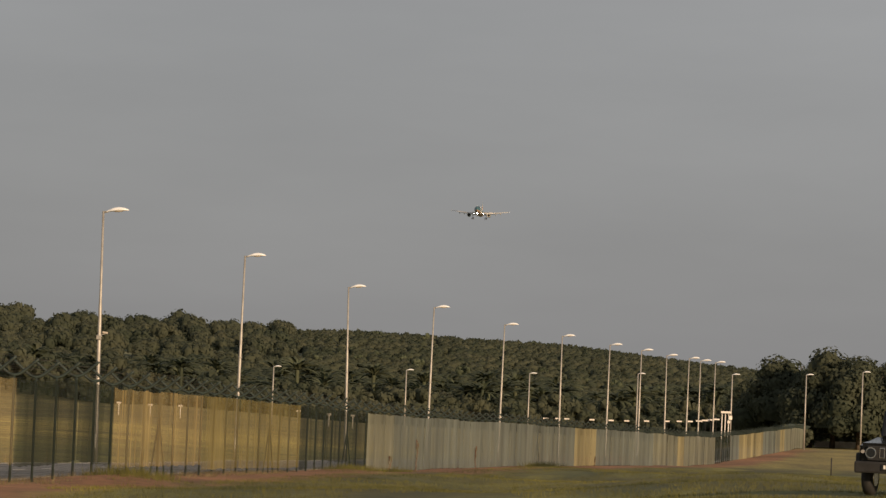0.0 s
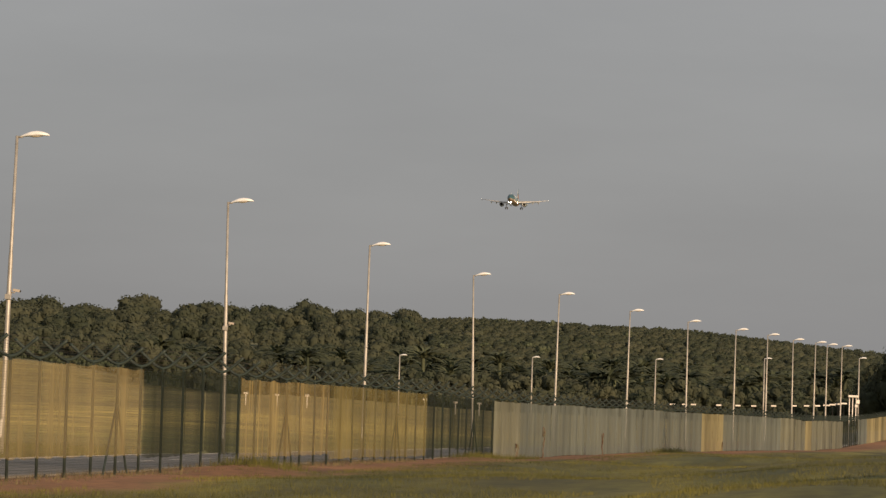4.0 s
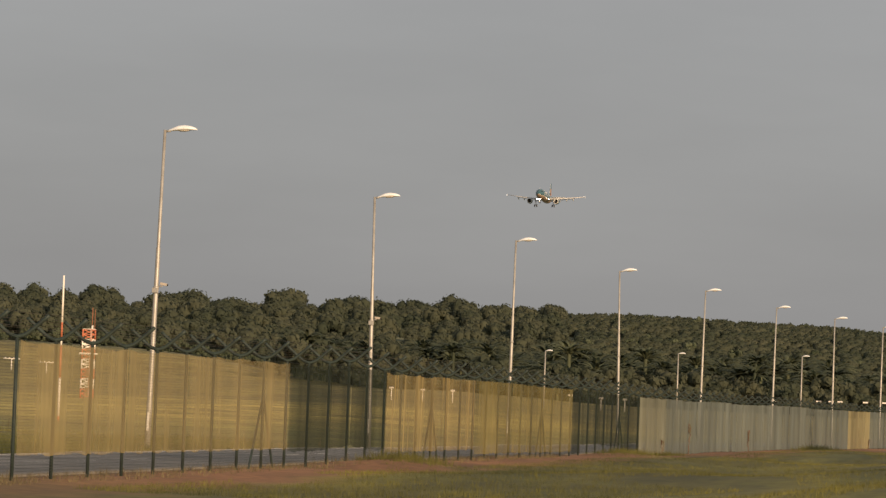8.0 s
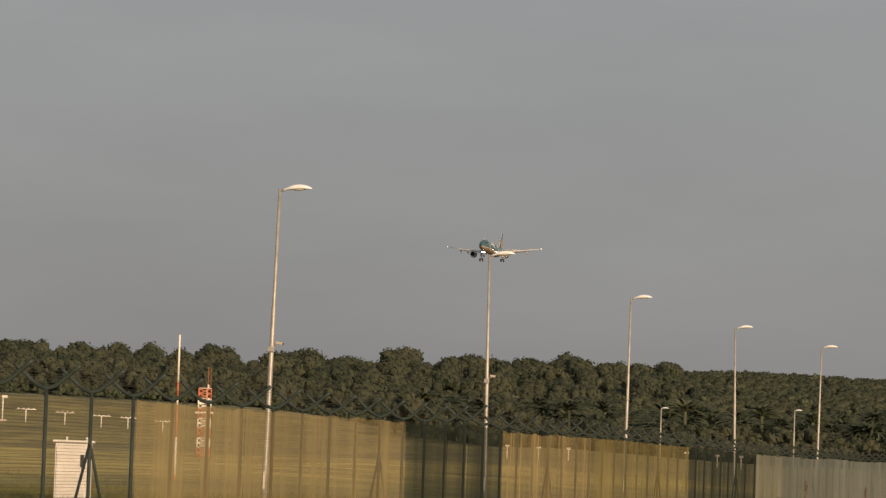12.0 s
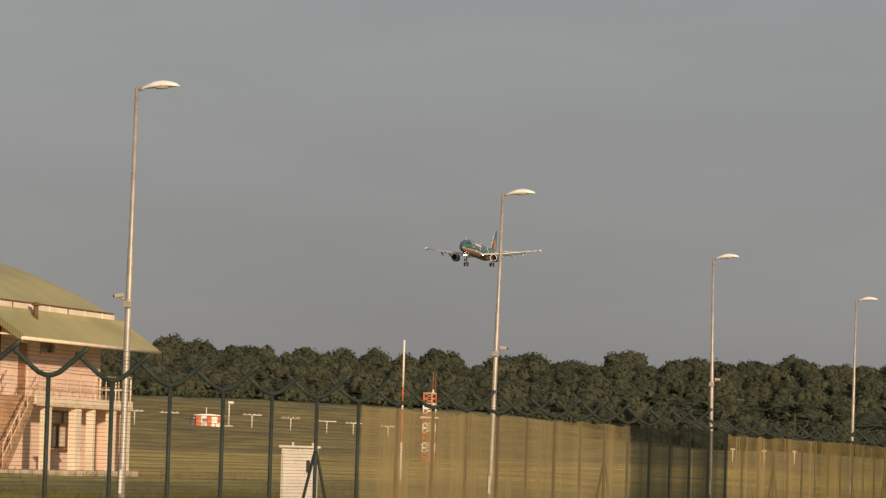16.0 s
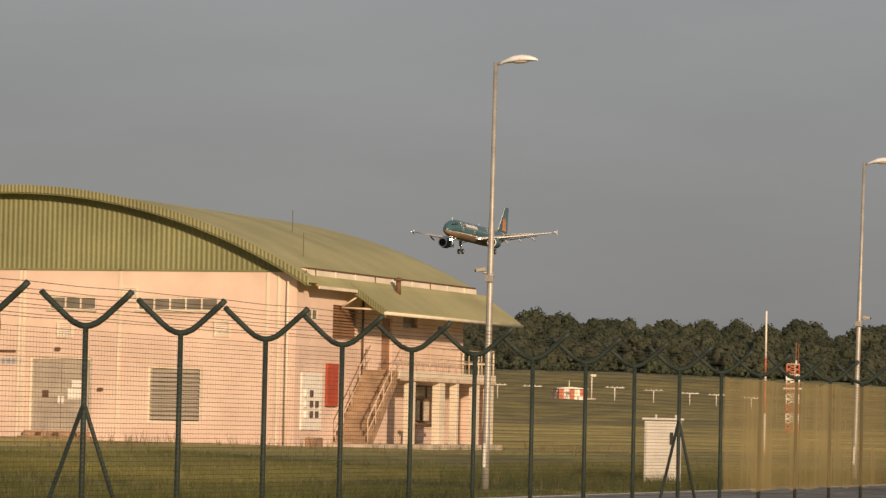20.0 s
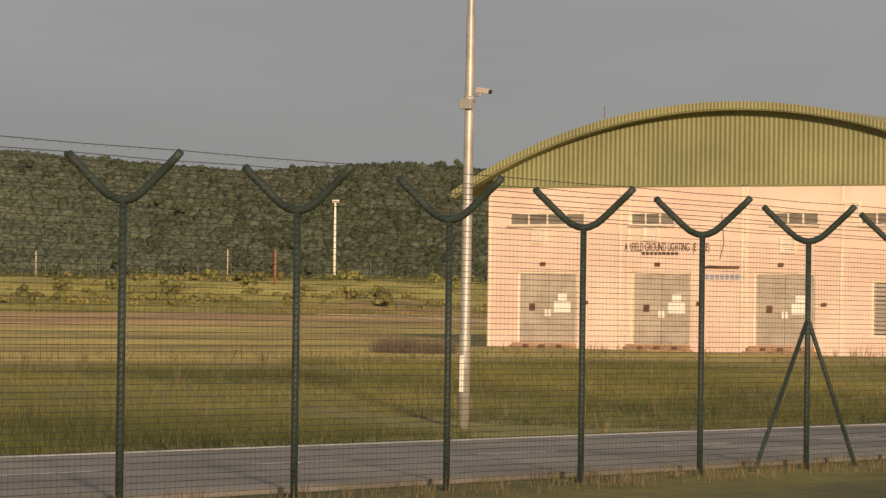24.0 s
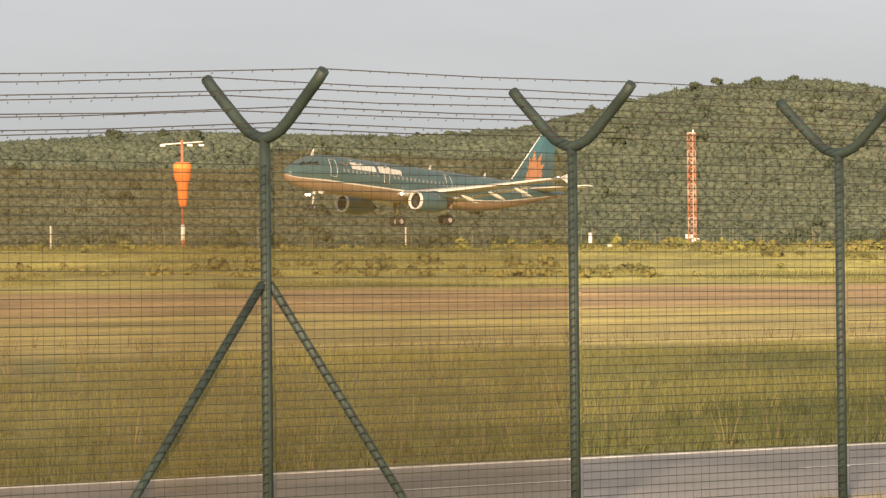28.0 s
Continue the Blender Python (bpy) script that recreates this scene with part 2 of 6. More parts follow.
def arrays(name, verts, faces, mat, label, category, kind="stuff", smooth=False):
    """One object from numpy arrays of corners and of faces with three or four corners each."""
    me = bpy.data.meshes.new(name)
    k = faces.shape[1]
    me.vertices.add(len(verts))
    me.vertices.foreach_set("co", verts.astype(np.float32).ravel())
    me.loops.add(faces.size)
    me.loops.foreach_set("vertex_index", faces.astype(np.int32).ravel())
    me.polygons.add(len(faces))
    me.polygons.foreach_set("loop_start", np.arange(0, faces.size, k, dtype=np.int32))
    if smooth:
        me.polygons.foreach_set("use_smooth", np.ones(len(faces), dtype=bool))
    me.update(calc_edges=True)
    me.materials.append(mat)
    return tagged(new(name, me), label, category, kind=kind)


# ---- the lie of the land ----
EDGE_AZ = (-40, -8, 5, 10, 18, 25, 31, 36, 42, 51, 75)
EDGE_R = (540, 540, 535, 530, 530, 400, 316, 316, 286, 260, 250)
SKY_AZ = (-40, -6, 0, 1.3, 3.3, 7, 10.5, 13.3, 18, 24, 30.7, 33, 35.8, 38.2, 39.2, 41.2, 42, 43.4, 45.8, 47.5, 50.8, 53.3, 75)
SKY_EL = (1.2, 1.2, 1.15, 1.26, 1.44, 1.55, 1.62, 1.5, 1.6, 2.0, 2.46, 2.3, 2.5, 2.65, 2.87, 3.2, 3.2, 3.08, 2.54, 2.45, 2.55, 2.42, 2.2)
WOOD_NEAR, WOOD_TOP = 690.0, 1080.0
PLAT_AZ, PLAT_Z = (-40, 0.5, 6, 9, 14, 17, 75), (2.7, 2.3, 2.7, 4.0, 4.3, 5.2, 5.2)


BEND_Y = (0, 150, 165, 192, 206, 231, 251, 275, 299, 334, 354, 414, 511)
BEND_X = (-17.05, -17.0, -16.4, -15.5, -14.6, -13.2, -11.6, -9.8, -8.1, -6.4, -5.4, 0.1, 2.6)


def bend(y):
    return between(y, BEND_Y, BEND_X) + 17.05


def land(x, y):
    r = math.hypot(x, y)
    az = math.degrees(math.atan2(-x, y))
    if y < 0 and abs(az) > 90:
        return 0.0
    z = 0.1 * step(-x, 14, 19) + 0.55 * step(-x, 25, 42)
    e = between(az, EDGE_AZ, EDGE_R)
    z += 1.5 * step(r, 90, e - 60) * step(-x, 27, 60)
    lump = noise.noise((x * 0.03, y * 0.03, 0.3)) * 0.6 + noise.noise((x * 0.09, y * 0.09, 2.0)) * 0.45
    k = step(r, e - 75, e)
    rise = 6.3 * step(az, 9, 14) * (1 - step(az, 21, 26))
    plateau = between(az, PLAT_AZ, PLAT_Z)
    lump = min(lump, 0.1 - 0.2 * step(az, 34, 37) + 0.5 * step(az, 45, 50))
    z += (plateau - z) * k + lump * (1.2 + 0.6 * step(az, 22, 28)) * k * (1 - step(r, e, e + 40)) + lump * 0.25 * step(r, 95, 140) * (1 - k)
    z += rise * step(r, 545, 690)
    if r > WOOD_NEAR:
        top = EYE[2] + WOOD_TOP * math.tan(radians(between(az, SKY_AZ, SKY_EL))) - 2.9 - 0.6 * step(az, 8, 10) * (1 - step(az, 20, 27)) - 3.3 * (1 - step(az, 20, 27)) * step(az, 6, 9)
        z += max(0.0, top - plateau - rise) * step(r, WOOD_NEAR + 10, WOOD_TOP)
    # on this side of the fence: a low bank, higher towards the far gate
    z += 1.8 * step(y, 320, 445) * (1 - step(-x, 4, 14)) * (1 - k)
    u = x - bend(y)
    if -17.5 < u < 30 and 60 < y < 360:
        z += 0.2 * (noise.noise((x * 0.22, y * 0.07, 5.0)) + 0.35) * math.exp(-((u + 13.8) / 2.6) ** 2) * step(y, 66, 80)
        z += 0.32 * noise.noise((x * 0.15, y * 0.05, 8.0)) * step(u, -14, -10) * step(y, 66, 90)
    z += 0.3 * math.exp(-((x + 15.6) / 1.5) ** 2) * (math.exp(-((y - 92.0) / 2.6) ** 2) + 0.8 * math.exp(-((y - 140.0) / 4.0) ** 2))
    # level pad of the building, and the verge where the car stands
    pad = step(x, -72, -69) * (1 - step(x, -43.0, -41)) * step(y, 115.5, 118.5) * (1 - step(y, 139, 143))
    z += (0.52 - z) * pad
    z += 0.68 * step(x, -9, 0.5) * step(y, 48, 66) * (1 - step(y, 95, 230))
    return z


def ground():
    rr = [0.0, 0.02, 0.6, 2.0]
    while rr[-1] < 4600:
        rr.append(rr[-1] * (1.022 if 60 < rr[-1] < 340 else 1.06))
    az = list(range(-180, -12, 6)) + [(-12 + 0.4 * k) for k in range(190)] + list(range(64, 180, 6))
    n = len(az)
    vs, fs = [], []
    for r in rr[1:]:
        for a in az:
            x, y = -r * math.sin(radians(a)), r * math.cos(radians(a))
            vs.append((x, y, land(x, y)))
    m = len(rr) - 1
    for i in range(m - 1):
        for k in range(n):
            k2 = (k + 1) % n
            fs.append((i * n + k, i * n + k2, (i + 1) * n + k2, (i + 1) * n + k))
    for k in range(1, n - 2, 2):
        fs.append((0, k + 2, k + 1, k))
    g = arrays("ground", np.array(vs), np.array(fs), GRASS, "mown and rough airfield grass over bare reddish soil", "ground", "structure", True)
    return g


def grass_material():
    # sunlit patches on the verge are put into the yellower second colour
    m = material("grass_ground", (0.045, 0.058, 0.011), 0.95, vary=0.3, scale=0.3, fine=2.2, bump=0.7, second=(0.14, 0.13, 0.02), axis=(1, 0.16, 1))
    n, l = m.node_tree.nodes, m.node_tree.links
    b = n["Principled BSDF"]
    base = b.inputs["Base Color"].links[0].from_socket
    co = n.new("ShaderNodeTexCoord")
    sx = n.new("ShaderNodeSeparateXYZ")
    l.new(co.outputs["Object"], sx.inputs[0])
    ns = n.new("ShaderNodeTexNoise")
    ns.inputs["Scale"].default_value, ns.inputs["Detail"].default_value = 0.05, 5.0
    l.new(co.outputs["Object"], ns.inputs["Vector"])

    def band(src, lo, hi, wob):
        a = n.new("ShaderNodeMath")
        a.operation = "MULTIPLY_ADD"
        l.new(ns.outputs["Fac"], a.inputs[0])
        a.inputs[1].default_value = wob
        l.new(src, a.inputs[2])
        r = n.new("ShaderNodeMapRange")
        r.interpolation_type = "SMOOTHSTEP"
        r.inputs["From Min"].default_value, r.inputs["From Max"].default_value = lo, hi
        l.new(a.outputs[0], r.inputs["Value"])
        return r.outputs[0]

    def over(below, colour, fac):
        x = n.new("ShaderNodeMixRGB")
        l.new(fac, x.inputs[0])
        l.new(below, x.inputs[1])
        x.inputs[2].default_value = (*colour, 1)
        return x.outputs["Color"]
    base = over(base, (0.165, 0.155, 0.036), band(sx.outputs["X"], -18, -22, 0.5))
    sk = n.new("ShaderNodeMath")
    sk.operation = "MULTIPLY_ADD"
    l.new(sx.outputs["Y"], sk.inputs[0])
    sk.inputs[1].default_value = -0.08
    l.new(sx.outputs["X"], sk.inputs[2])
    # dry mown strip beyond the tall grass, green again towards the bank of the runway strip
    base = over(base, (0.37, 0.295, 0.076), band(sk.outputs[0], -40, -54, 8))
    base = over(base, (0.36, 0.235, 0.09), band(sx.outputs["X"], -80, -95, 20))
    base = over(base, (0.34, 0.3, 0.066), band(sx.outputs["X"], -112, -135, 30))
    # dull brown-green slope far along the strip
    base = over(base, (0.2, 0.165, 0.046), band(sx.outputs["Y"], 290, 380, 40))
    # bare orange soil along the foot of the fence, which bends away from the road
    past = n.new("ShaderNodeMath")
    past.operation = "SUBTRACT"
    past.use_clamp = False
    l.new(sx.outputs["Y"], past.inputs[0])
    past.inputs[1].default_value = 150.0
    pos = n.new("ShaderNodeMath")
    pos.operation = "MAXIMUM"
    l.new(past.outputs[0], pos.inputs[0])
    pos.inputs[1].default_value = 0.0
    off = n.new("ShaderNodeMath")
    off.operation = "MULTIPLY_ADD"
    l.new(pos.outputs[0], off.inputs[0])
    off.inputs[1].default_value = -0.062
    l.new(sx.outputs["X"], off.inputs[2])
    sn = n.new("ShaderNodeTexNoise")
    sn.inputs["Scale"].default_value, sn.inputs["Detail"].default_value = 0.35, 7.0
    l.new(co.outputs["Object"], sn.inputs["Vector"])
    wb = n.new("ShaderNodeMath")
    wb.operation = "MULTIPLY_ADD"
    l.new(sn.outputs["Fac"], wb.inputs[0])
    wb.inputs[1].default_value = 5.0
    l.new(off.outputs[0], wb.inputs[2])
    soil = band(wb.outputs[0], -10.6, -12.6, 0.5)
    soil2 = band(sx.outputs["X"], -20.5, -19, 1.0)
    mu = n.new("ShaderNodeMath")
    mu.operation = "MULTIPLY"
    l.new(soil, mu.inputs[0])
    l.new(soil2, mu.inputs[1])
    mv = n.new("ShaderNodeMath")
    mv.operation = "MULTIPLY"
    l.new(mu.outputs[0], mv.inputs[0])
    l.new(band(sx.outputs["Y"], 470, 400, 10), mv.inputs[1])
    mw = n.new("ShaderNodeMath")
    mw.operation = "MULTIPLY"
    l.new(mv.outputs[0], mw.inputs[0])
    l.new(band(sx.outputs["Y"], 48, 84, 20), mw.inputs[1])
    base = over(base, (0.205, 0.1, 0.045), mw.outputs[0])
    # leaf litter under the woods
    ln = n.new("ShaderNodeVectorMath")
    ln.operation = "LENGTH"
    l.new(co.outputs["Object"], ln.inputs[0])
    base = over(base, (0.12, 0.128, 0.07), band(ln.outputs["Value"], 640, 690, 10))
    # mowing streaks and tussocks over all of it, plus painted lit and unlit patches
    for sc, ax, k in ((0.6, (1.0, 0.35, 1.0), 0.16), (0.16, (1.0, 0.5, 1.0), 0.5), (3.0, (1.0, 1.0, 1.0), 0.35)):
        mm = n.new("ShaderNodeMapping")
        mm.inputs["Scale"].default_value = ax
        nn = n.new("ShaderNodeTexNoise")
        nn.inputs["Scale"].default_value, nn.inputs["Detail"].default_value = sc, 6.0
        l.new(co.outputs["Object"], mm.inputs["Vector"])
        l.new(mm.outputs["Vector"], nn.inputs["Vector"])
        st = n.new("ShaderNodeMapRange")
        st.inputs["From Min"].default_value, st.inputs["From Max"].default_value = 0.28, 0.72
        l.new(nn.outputs["Fac"], st.inputs["Value"])
        ov = n.new("ShaderNodeMixRGB")
        ov.blend_type = "OVERLAY"
        ov.inputs[0].default_value = k
        l.new(base, ov.inputs[1])
        l.new(st.outputs[0], ov.inputs[2])
        base = ov.outputs["Color"]
    l.new(base, b.inputs["Base Color"])
    return m


GRASS = grass_material()
ground()

# ---- perimeter road behind the fence ----
ROAD_N, ROAD_F = -17.6, -23.6


def strip(name, x0, x1, y0, y1, lift, mat, label, category, shift=None, dy=4.0):
    bm = bmesh.new()
    rows = []
    k = max(2, int((y1 - y0) / dy))
    for i in range(k + 1):
        y = y0 + (y1 - y0) * i / k
        s = shift(y) if shift else 0.0
        z = max(land(x0 + s, y), land(x1 + s, y), land((x0 + x1) / 2 + s, y)) + lift
        rows.append([bm.verts.new((x0 + s, y, z)), bm.verts.new((x1 + s, y, z)), bm.verts.new((x0 + s, y, z - 0.25)), bm.verts.new((x1 + s, y, z - 0.25))])
    for a, b in zip(rows, rows[1:]):
        bm.faces.new((a[0], a[1], b[1], b[0]))
        bm.faces.new((a[0], b[0], b[2], a[2]))
        bm.faces.new((a[1], a[3], b[3], b[1]))
    return tagged(link(name, bm, mat), label, category, kind="structure")


strip("road", ROAD_F, ROAD_N, -40, 420, 0.03, ASPHALT, "worn grey asphalt perimeter road", "road", bend)
strip("road_edge_line", ROAD_F + 0.12, ROAD_F + 0.25, -40, 420, 0.034, PAINT, "faded white edge line along the road", "road marking", bend)
strip("road_edge_line", ROAD_N - 0.25, ROAD_N - 0.12, -40, 420, 0.034, PAINT, "faded white edge line along the road", "road marking", bend)
for k in range(-4, 30):
    strip("centre_dash", -20.66, -20.56, 1.2 + k * 4.4, 3.0 + k * 4.4, 0.034, PAINT, "short worn white centre dash", "road marking", bend, 1.0)


# ---- perimeter fence ----
BAY, FORK_Z, MESH_TOP = 2.5, 2.39, 2.33
NET_PALE = netting("pale_fence_net", (0.46, 0.37, 0.17), 0.44, 0.2, 0.12)
NET_YELLOW = netting("yellow_fence_net", (0.46, 0.36, 0.15), 0.42, 0.3, 0.45)
NET_OLIVE = netting("olive_fence_net", (0.32, 0.265, 0.09), 0.48, 0.25, 0.15)
NET_FINE = netting("fine_fence_net", (0.12, 0.085, 0.025), 0.4, 0.1)
NET_DARK = netting("dark_green_fence_net", (0.018, 0.028, 0.012), 0.6)
NET_SHEET = netting("beige_fence_sheet", (0.195, 0.222, 0.192), 0.86, 0.22, 0.12)
NET_TAN = netting("tan_fence_sheet", (0.25, 0.258, 0.19), 0.8, 0.25, 0.15)
NET_GOLD = netting("yellowed_fence_sheet", (0.38, 0.335, 0.175), 0.88, 0.25, 0.1)


def fork_bm(n=8):
    bm = bmesh.new()
    tube(bm, [(-0.52, 0, 0.365), (-0.47, 0, 0.315), (-0.22, 0, 0.1), (-0.14, 0, 0.04), (-0.06, 0, 0.008), (0, 0, 0), (0.06, 0, 0.008), (0.14, 0, 0.04), (0.22, 0, 0.1), (0.47, 0, 0.315), (0.52, 0, 0.365)], 0.034, n)
    return bm


def wire_panel_bm():
    bm = bmesh.new()

    def bar(p, q, u, v, w):
        rings = [[bm.verts.new(c + u * a + v * b) for a, b in ((-w, -w), (w, -w), (0, w))] for c in (Vector(p), Vector(q))]
        for k in range(3):
            bm.faces.new((rings[0][k], rings[0][(k + 1) % 3], rings[1][(k + 1) % 3], rings[1][k]))
    X, Y, Z = Vector((1, 0, 0)), Vector((0, 1, 0)), Vector((0, 0, 1))
    for k in range(46):
        z = 0.05 + k * 0.0505
        bar((0.04, 0.03, z), (0.04, BAY - 0.03, z), X, Z, 0.0024)
    for k in range(33):
        y = 0.03 + k * (BAY - 0.06) / 32
        bar((0.035, y, 0.03), (0.035, y, MESH_TOP), X, Y, 0.0009)
    return bm


def net_bm(seed, z0, lie):
    rnd = random.Random(seed)
    bm = bmesh.new()
    n = 12
    ph, sag = rnd.uniform(0, 6), rnd.uniform(0.0, 0.05)
    cols = []
    for i in range(n + 1):
        y = BAY * i / n
        f = math.sin(math.pi * i / n)
        dx = 0.011 * math.sin(ph + i * 1.9) + 0.007 * math.sin(ph * 2 + i * 4.1)
        zt = MESH_TOP - 0.02 - sag * f + rnd.uniform(-0.012, 0.012)
        zb = z0 + 0.012 * math.sin(ph + i * 0.8) + rnd.uniform(-0.02, 0.02)
        cols.append([bm.verts.new((lie + dx * (0.4 + 0.6 * j / 4), y, zb + (zt - zb) * j / 4)) for j in range(5)])
    for a, b in zip(cols, cols[1:]):
        for j in range(4):
            bm.faces.new((a[j], b[j], b[j + 1], a[j + 1])).smooth = True
    return bm


def fence_line():
    """Centre points of the posts, bay by bay, along the bend."""
    pts = []
    y, k = 14.58 - 5 * BAY, -5
    while y < 505:
        pts.append((k, bend(y) - 17.05, y))
        y2 = y + BAY
        for _ in range(3):
            s = (bend(y2) - bend(y))
            y2 = y + math.sqrt(max(0.1, BAY * BAY - s * s))
        y, k = y2, k + 1
    return pts


def fence():
    f = tagged(new("fence"), "green airfield security fence with forked tops and barbed wire", "fence", kind="structure")
    pole0 = fork0 = brace0 = wire0 = None
    nets = {}
    pts = fence_line()
    for (k, x, y), (_, xn, yn) in zip(pts, pts[1:]):
        z = land(x, y) - 0.02 - (0.11 if k < 0 else 0.0)
        ang = -math.degrees(math.atan2(xn - x, yn - y))
        m = pose(x, y, z, 0, 0, ang)
        if pole0 is None:
            pole0 = part("post", tubed([(0, 0, -0.3), (0, 0, FORK_Z)], 0.031, 10), GREEN_STEEL, f)
            pole0.matrix_basis = m
            pole = pole0
        else:
            pole = share(pole0, "post", f, m)
        if fork0 is None:
            fork0 = part("fork", fork_bm(), GREEN_STEEL, pole)
            fork0.matrix_basis = pose(0, 0, FORK_Z)
        else:
            share(fork0, "fork", pole, pose(0, 0, FORK_Z))
        if k % 9 == 0:
            for s in (-1, 1):
                if brace0 is None:
                    bm = tubed([(0.0, -1.48, -0.25), (0.0, -1.27, 0.0), (0.0, -0.03, 1.55)], 0.025, 8)
                    brace0 = part("brace", bm, GREEN_STEEL, pole)
                else:
                    share(brace0, "brace", pole, pose(0, 0, 0, 0, 0, 0 if s < 0 else 180))
        dz = math.degrees(math.atan2(land(xn, yn) - land(x, y), BAY))
        mw = pose(x, y, z + 0.02, dz, 0, ang)
        if wire0 is None:
            wire0 = part("mesh_panel", wire_panel_bm(), WIRE, f, "welded green wire mesh panel")
            wire0.matrix_basis = mw
        elif y < 340:
            share(wire0, "mesh_panel", f, mw)
        if k <= 0:
            mat, lab, z0 = NET_FINE, "fine yellowish mesh over the fence", 0.05
        elif y < 60:
            mat = None
        elif y < 84.2:
            mat, lab, z0 = NET_PALE, "thin pale yellow netting", 0.42
        elif y < 95.5:
            mat, lab, z0 = NET_DARK, "dark green see-through netting", 0.36
        elif y < 110.5:
            mat, lab, z0 = NET_YELLOW, "sun-bleached yellow netting with loose folds", 0.3
        elif y < 132.5:
            mat, lab, z0 = NET_OLIVE, "thin olive-yellow netting", 0.16
        elif y < 153:
            mat, lab, z0 = NET_DARK, "dark green see-through netting", 0.06
        elif 334 < y < 352 or y > 477:
            mat, lab, z0 = NET_DARK, "dark green see-through netting", 0.06
        else:
            mat = NET_GOLD if (233 < y < 244 or 361 < y < 384 or k in (112, 113, 155, 156)) else NET_TAN if (y < 161 or 276 < y < 332 or y > 396) else NET_SHEET
            lab, z0 = "weathered beige sheeting", 0.02
        if mat:
            key = (mat.name, (k * 5) % 7)
            if key not in nets:
                nets[key] = part("netting", net_bm(len(nets) + 5, z0, -0.055 if k <= 0 else 0.062), mat, f, lab)
                nets[key].matrix_basis = mw
            else:
                share(nets[key], "netting", f, mw, lab)
    # barbed wire on both arms and in the fork
    for i, (dx, dz) in enumerate([(-0.5, 0.355), (-0.39, 0.245), (-0.28, 0.15), (0.5, 0.355), (0.39, 0.245), (0.28, 0.15), (0.0, 0.04), (0.15, 0.065)]):
        bm = bmesh.new()
        rnd = random.Random(i)
        for (k, x, y), (_, xn, yn) in zip(pts, pts[1:]):
            if y > 240:
                break
            a, b = (Vector((px + dx, py, land(px, py) + FORK_Z + dz - (0.11 if pk < 0 else 0.0))) for pk, px, py in ((k, x, y), (k + 1, xn, yn)))
            mid = (a + b) / 2 - Vector((0, 0, rnd.uniform(0.002, 0.015)))
            tube(bm, [a, mid, b], 0.0036, 3, False)
            if y < 62:
                n = 17
                for j in range(n):
                    c = a.lerp(b, (j + 0.5) / n) - Vector((0, 0, 0.02 * math.sin(math.pi * (j + .5) / n)))
                    t = rnd.uniform(0, 3)
                    d = Vector((math.cos(t) * 0.006, 0.003, math.sin(t) * 0.006))
                    e = Vector((-d.z, 0.004, d.x))
                    for q in (d, e):
                        vs = [bm.verts.new(c - q), bm.verts.new(c + q), bm.verts.new(c + q + Vector((0, 0.006, 0))), bm.verts.new(c - q + Vector((0, 0.006, 0)))]
                        bm.faces.new(vs)
        me = bpy.data.meshes.new("barbed_wire")
        bm.to_mesh(me)
        bm.free()
        me.materials.append(BARB)
        o = new("barbed_wire", me)
        o.parent = f
        o["label"] = "rusty barbed wire strand"


fence()

# ---- street lamps along the road ----
LAMPS = [(-26.3, 46.2), (-26.1, 76.8), (-25.2, 106.7), (-24.7, 137.2), (-24.0, 168.8), (-23.2, 202.3), (-21.2, 228.8), (-19.1, 258.1), (-16.4, 277.7),
         (-13.7, 291.9), (-11.8, 306.4), (-10.4, 323.5), (-8.8, 332.5), (-8.0, 343.5), (-7.0, 355.1)]


def head_bm():
    bm = bmesh.new()
    st = [(-0.02, 0.035, 0.03, 0.0), (0.08, 0.05, 0.04, 0.005), (0.16, 0.09, 0.06, 0.015), (0.3, 0.13, 0.085, 0.03), (0.48, 0.145, 0.09, 0.035), (0.66, 0.12, 0.07, 0.025), (0.78, 0.07, 0.04, 0.01), (0.83, 0.02, 0.015, 0.0)]
    rings = []
    for x, w, h, z in st:
        ring = []
        for k in range(12):
            a = 2 * math.pi * k / 12
            zz = math.sin(a)
            ring.append(bm.verts.new((x, math.cos(a) * w, z + (zz * h * 1.25 if zz > 0 else zz * h * 0.45))))
        rings.append(ring)
    for a, b in zip(rings, rings[1:]):
        for k in range(12):
            bm.faces.new((a[k], a[(k + 1) % 12], b[(k + 1) % 12], b[k])).smooth = True
    bm.faces.new(rings[0])
    bm.faces.new(rings[-1])
    return bm


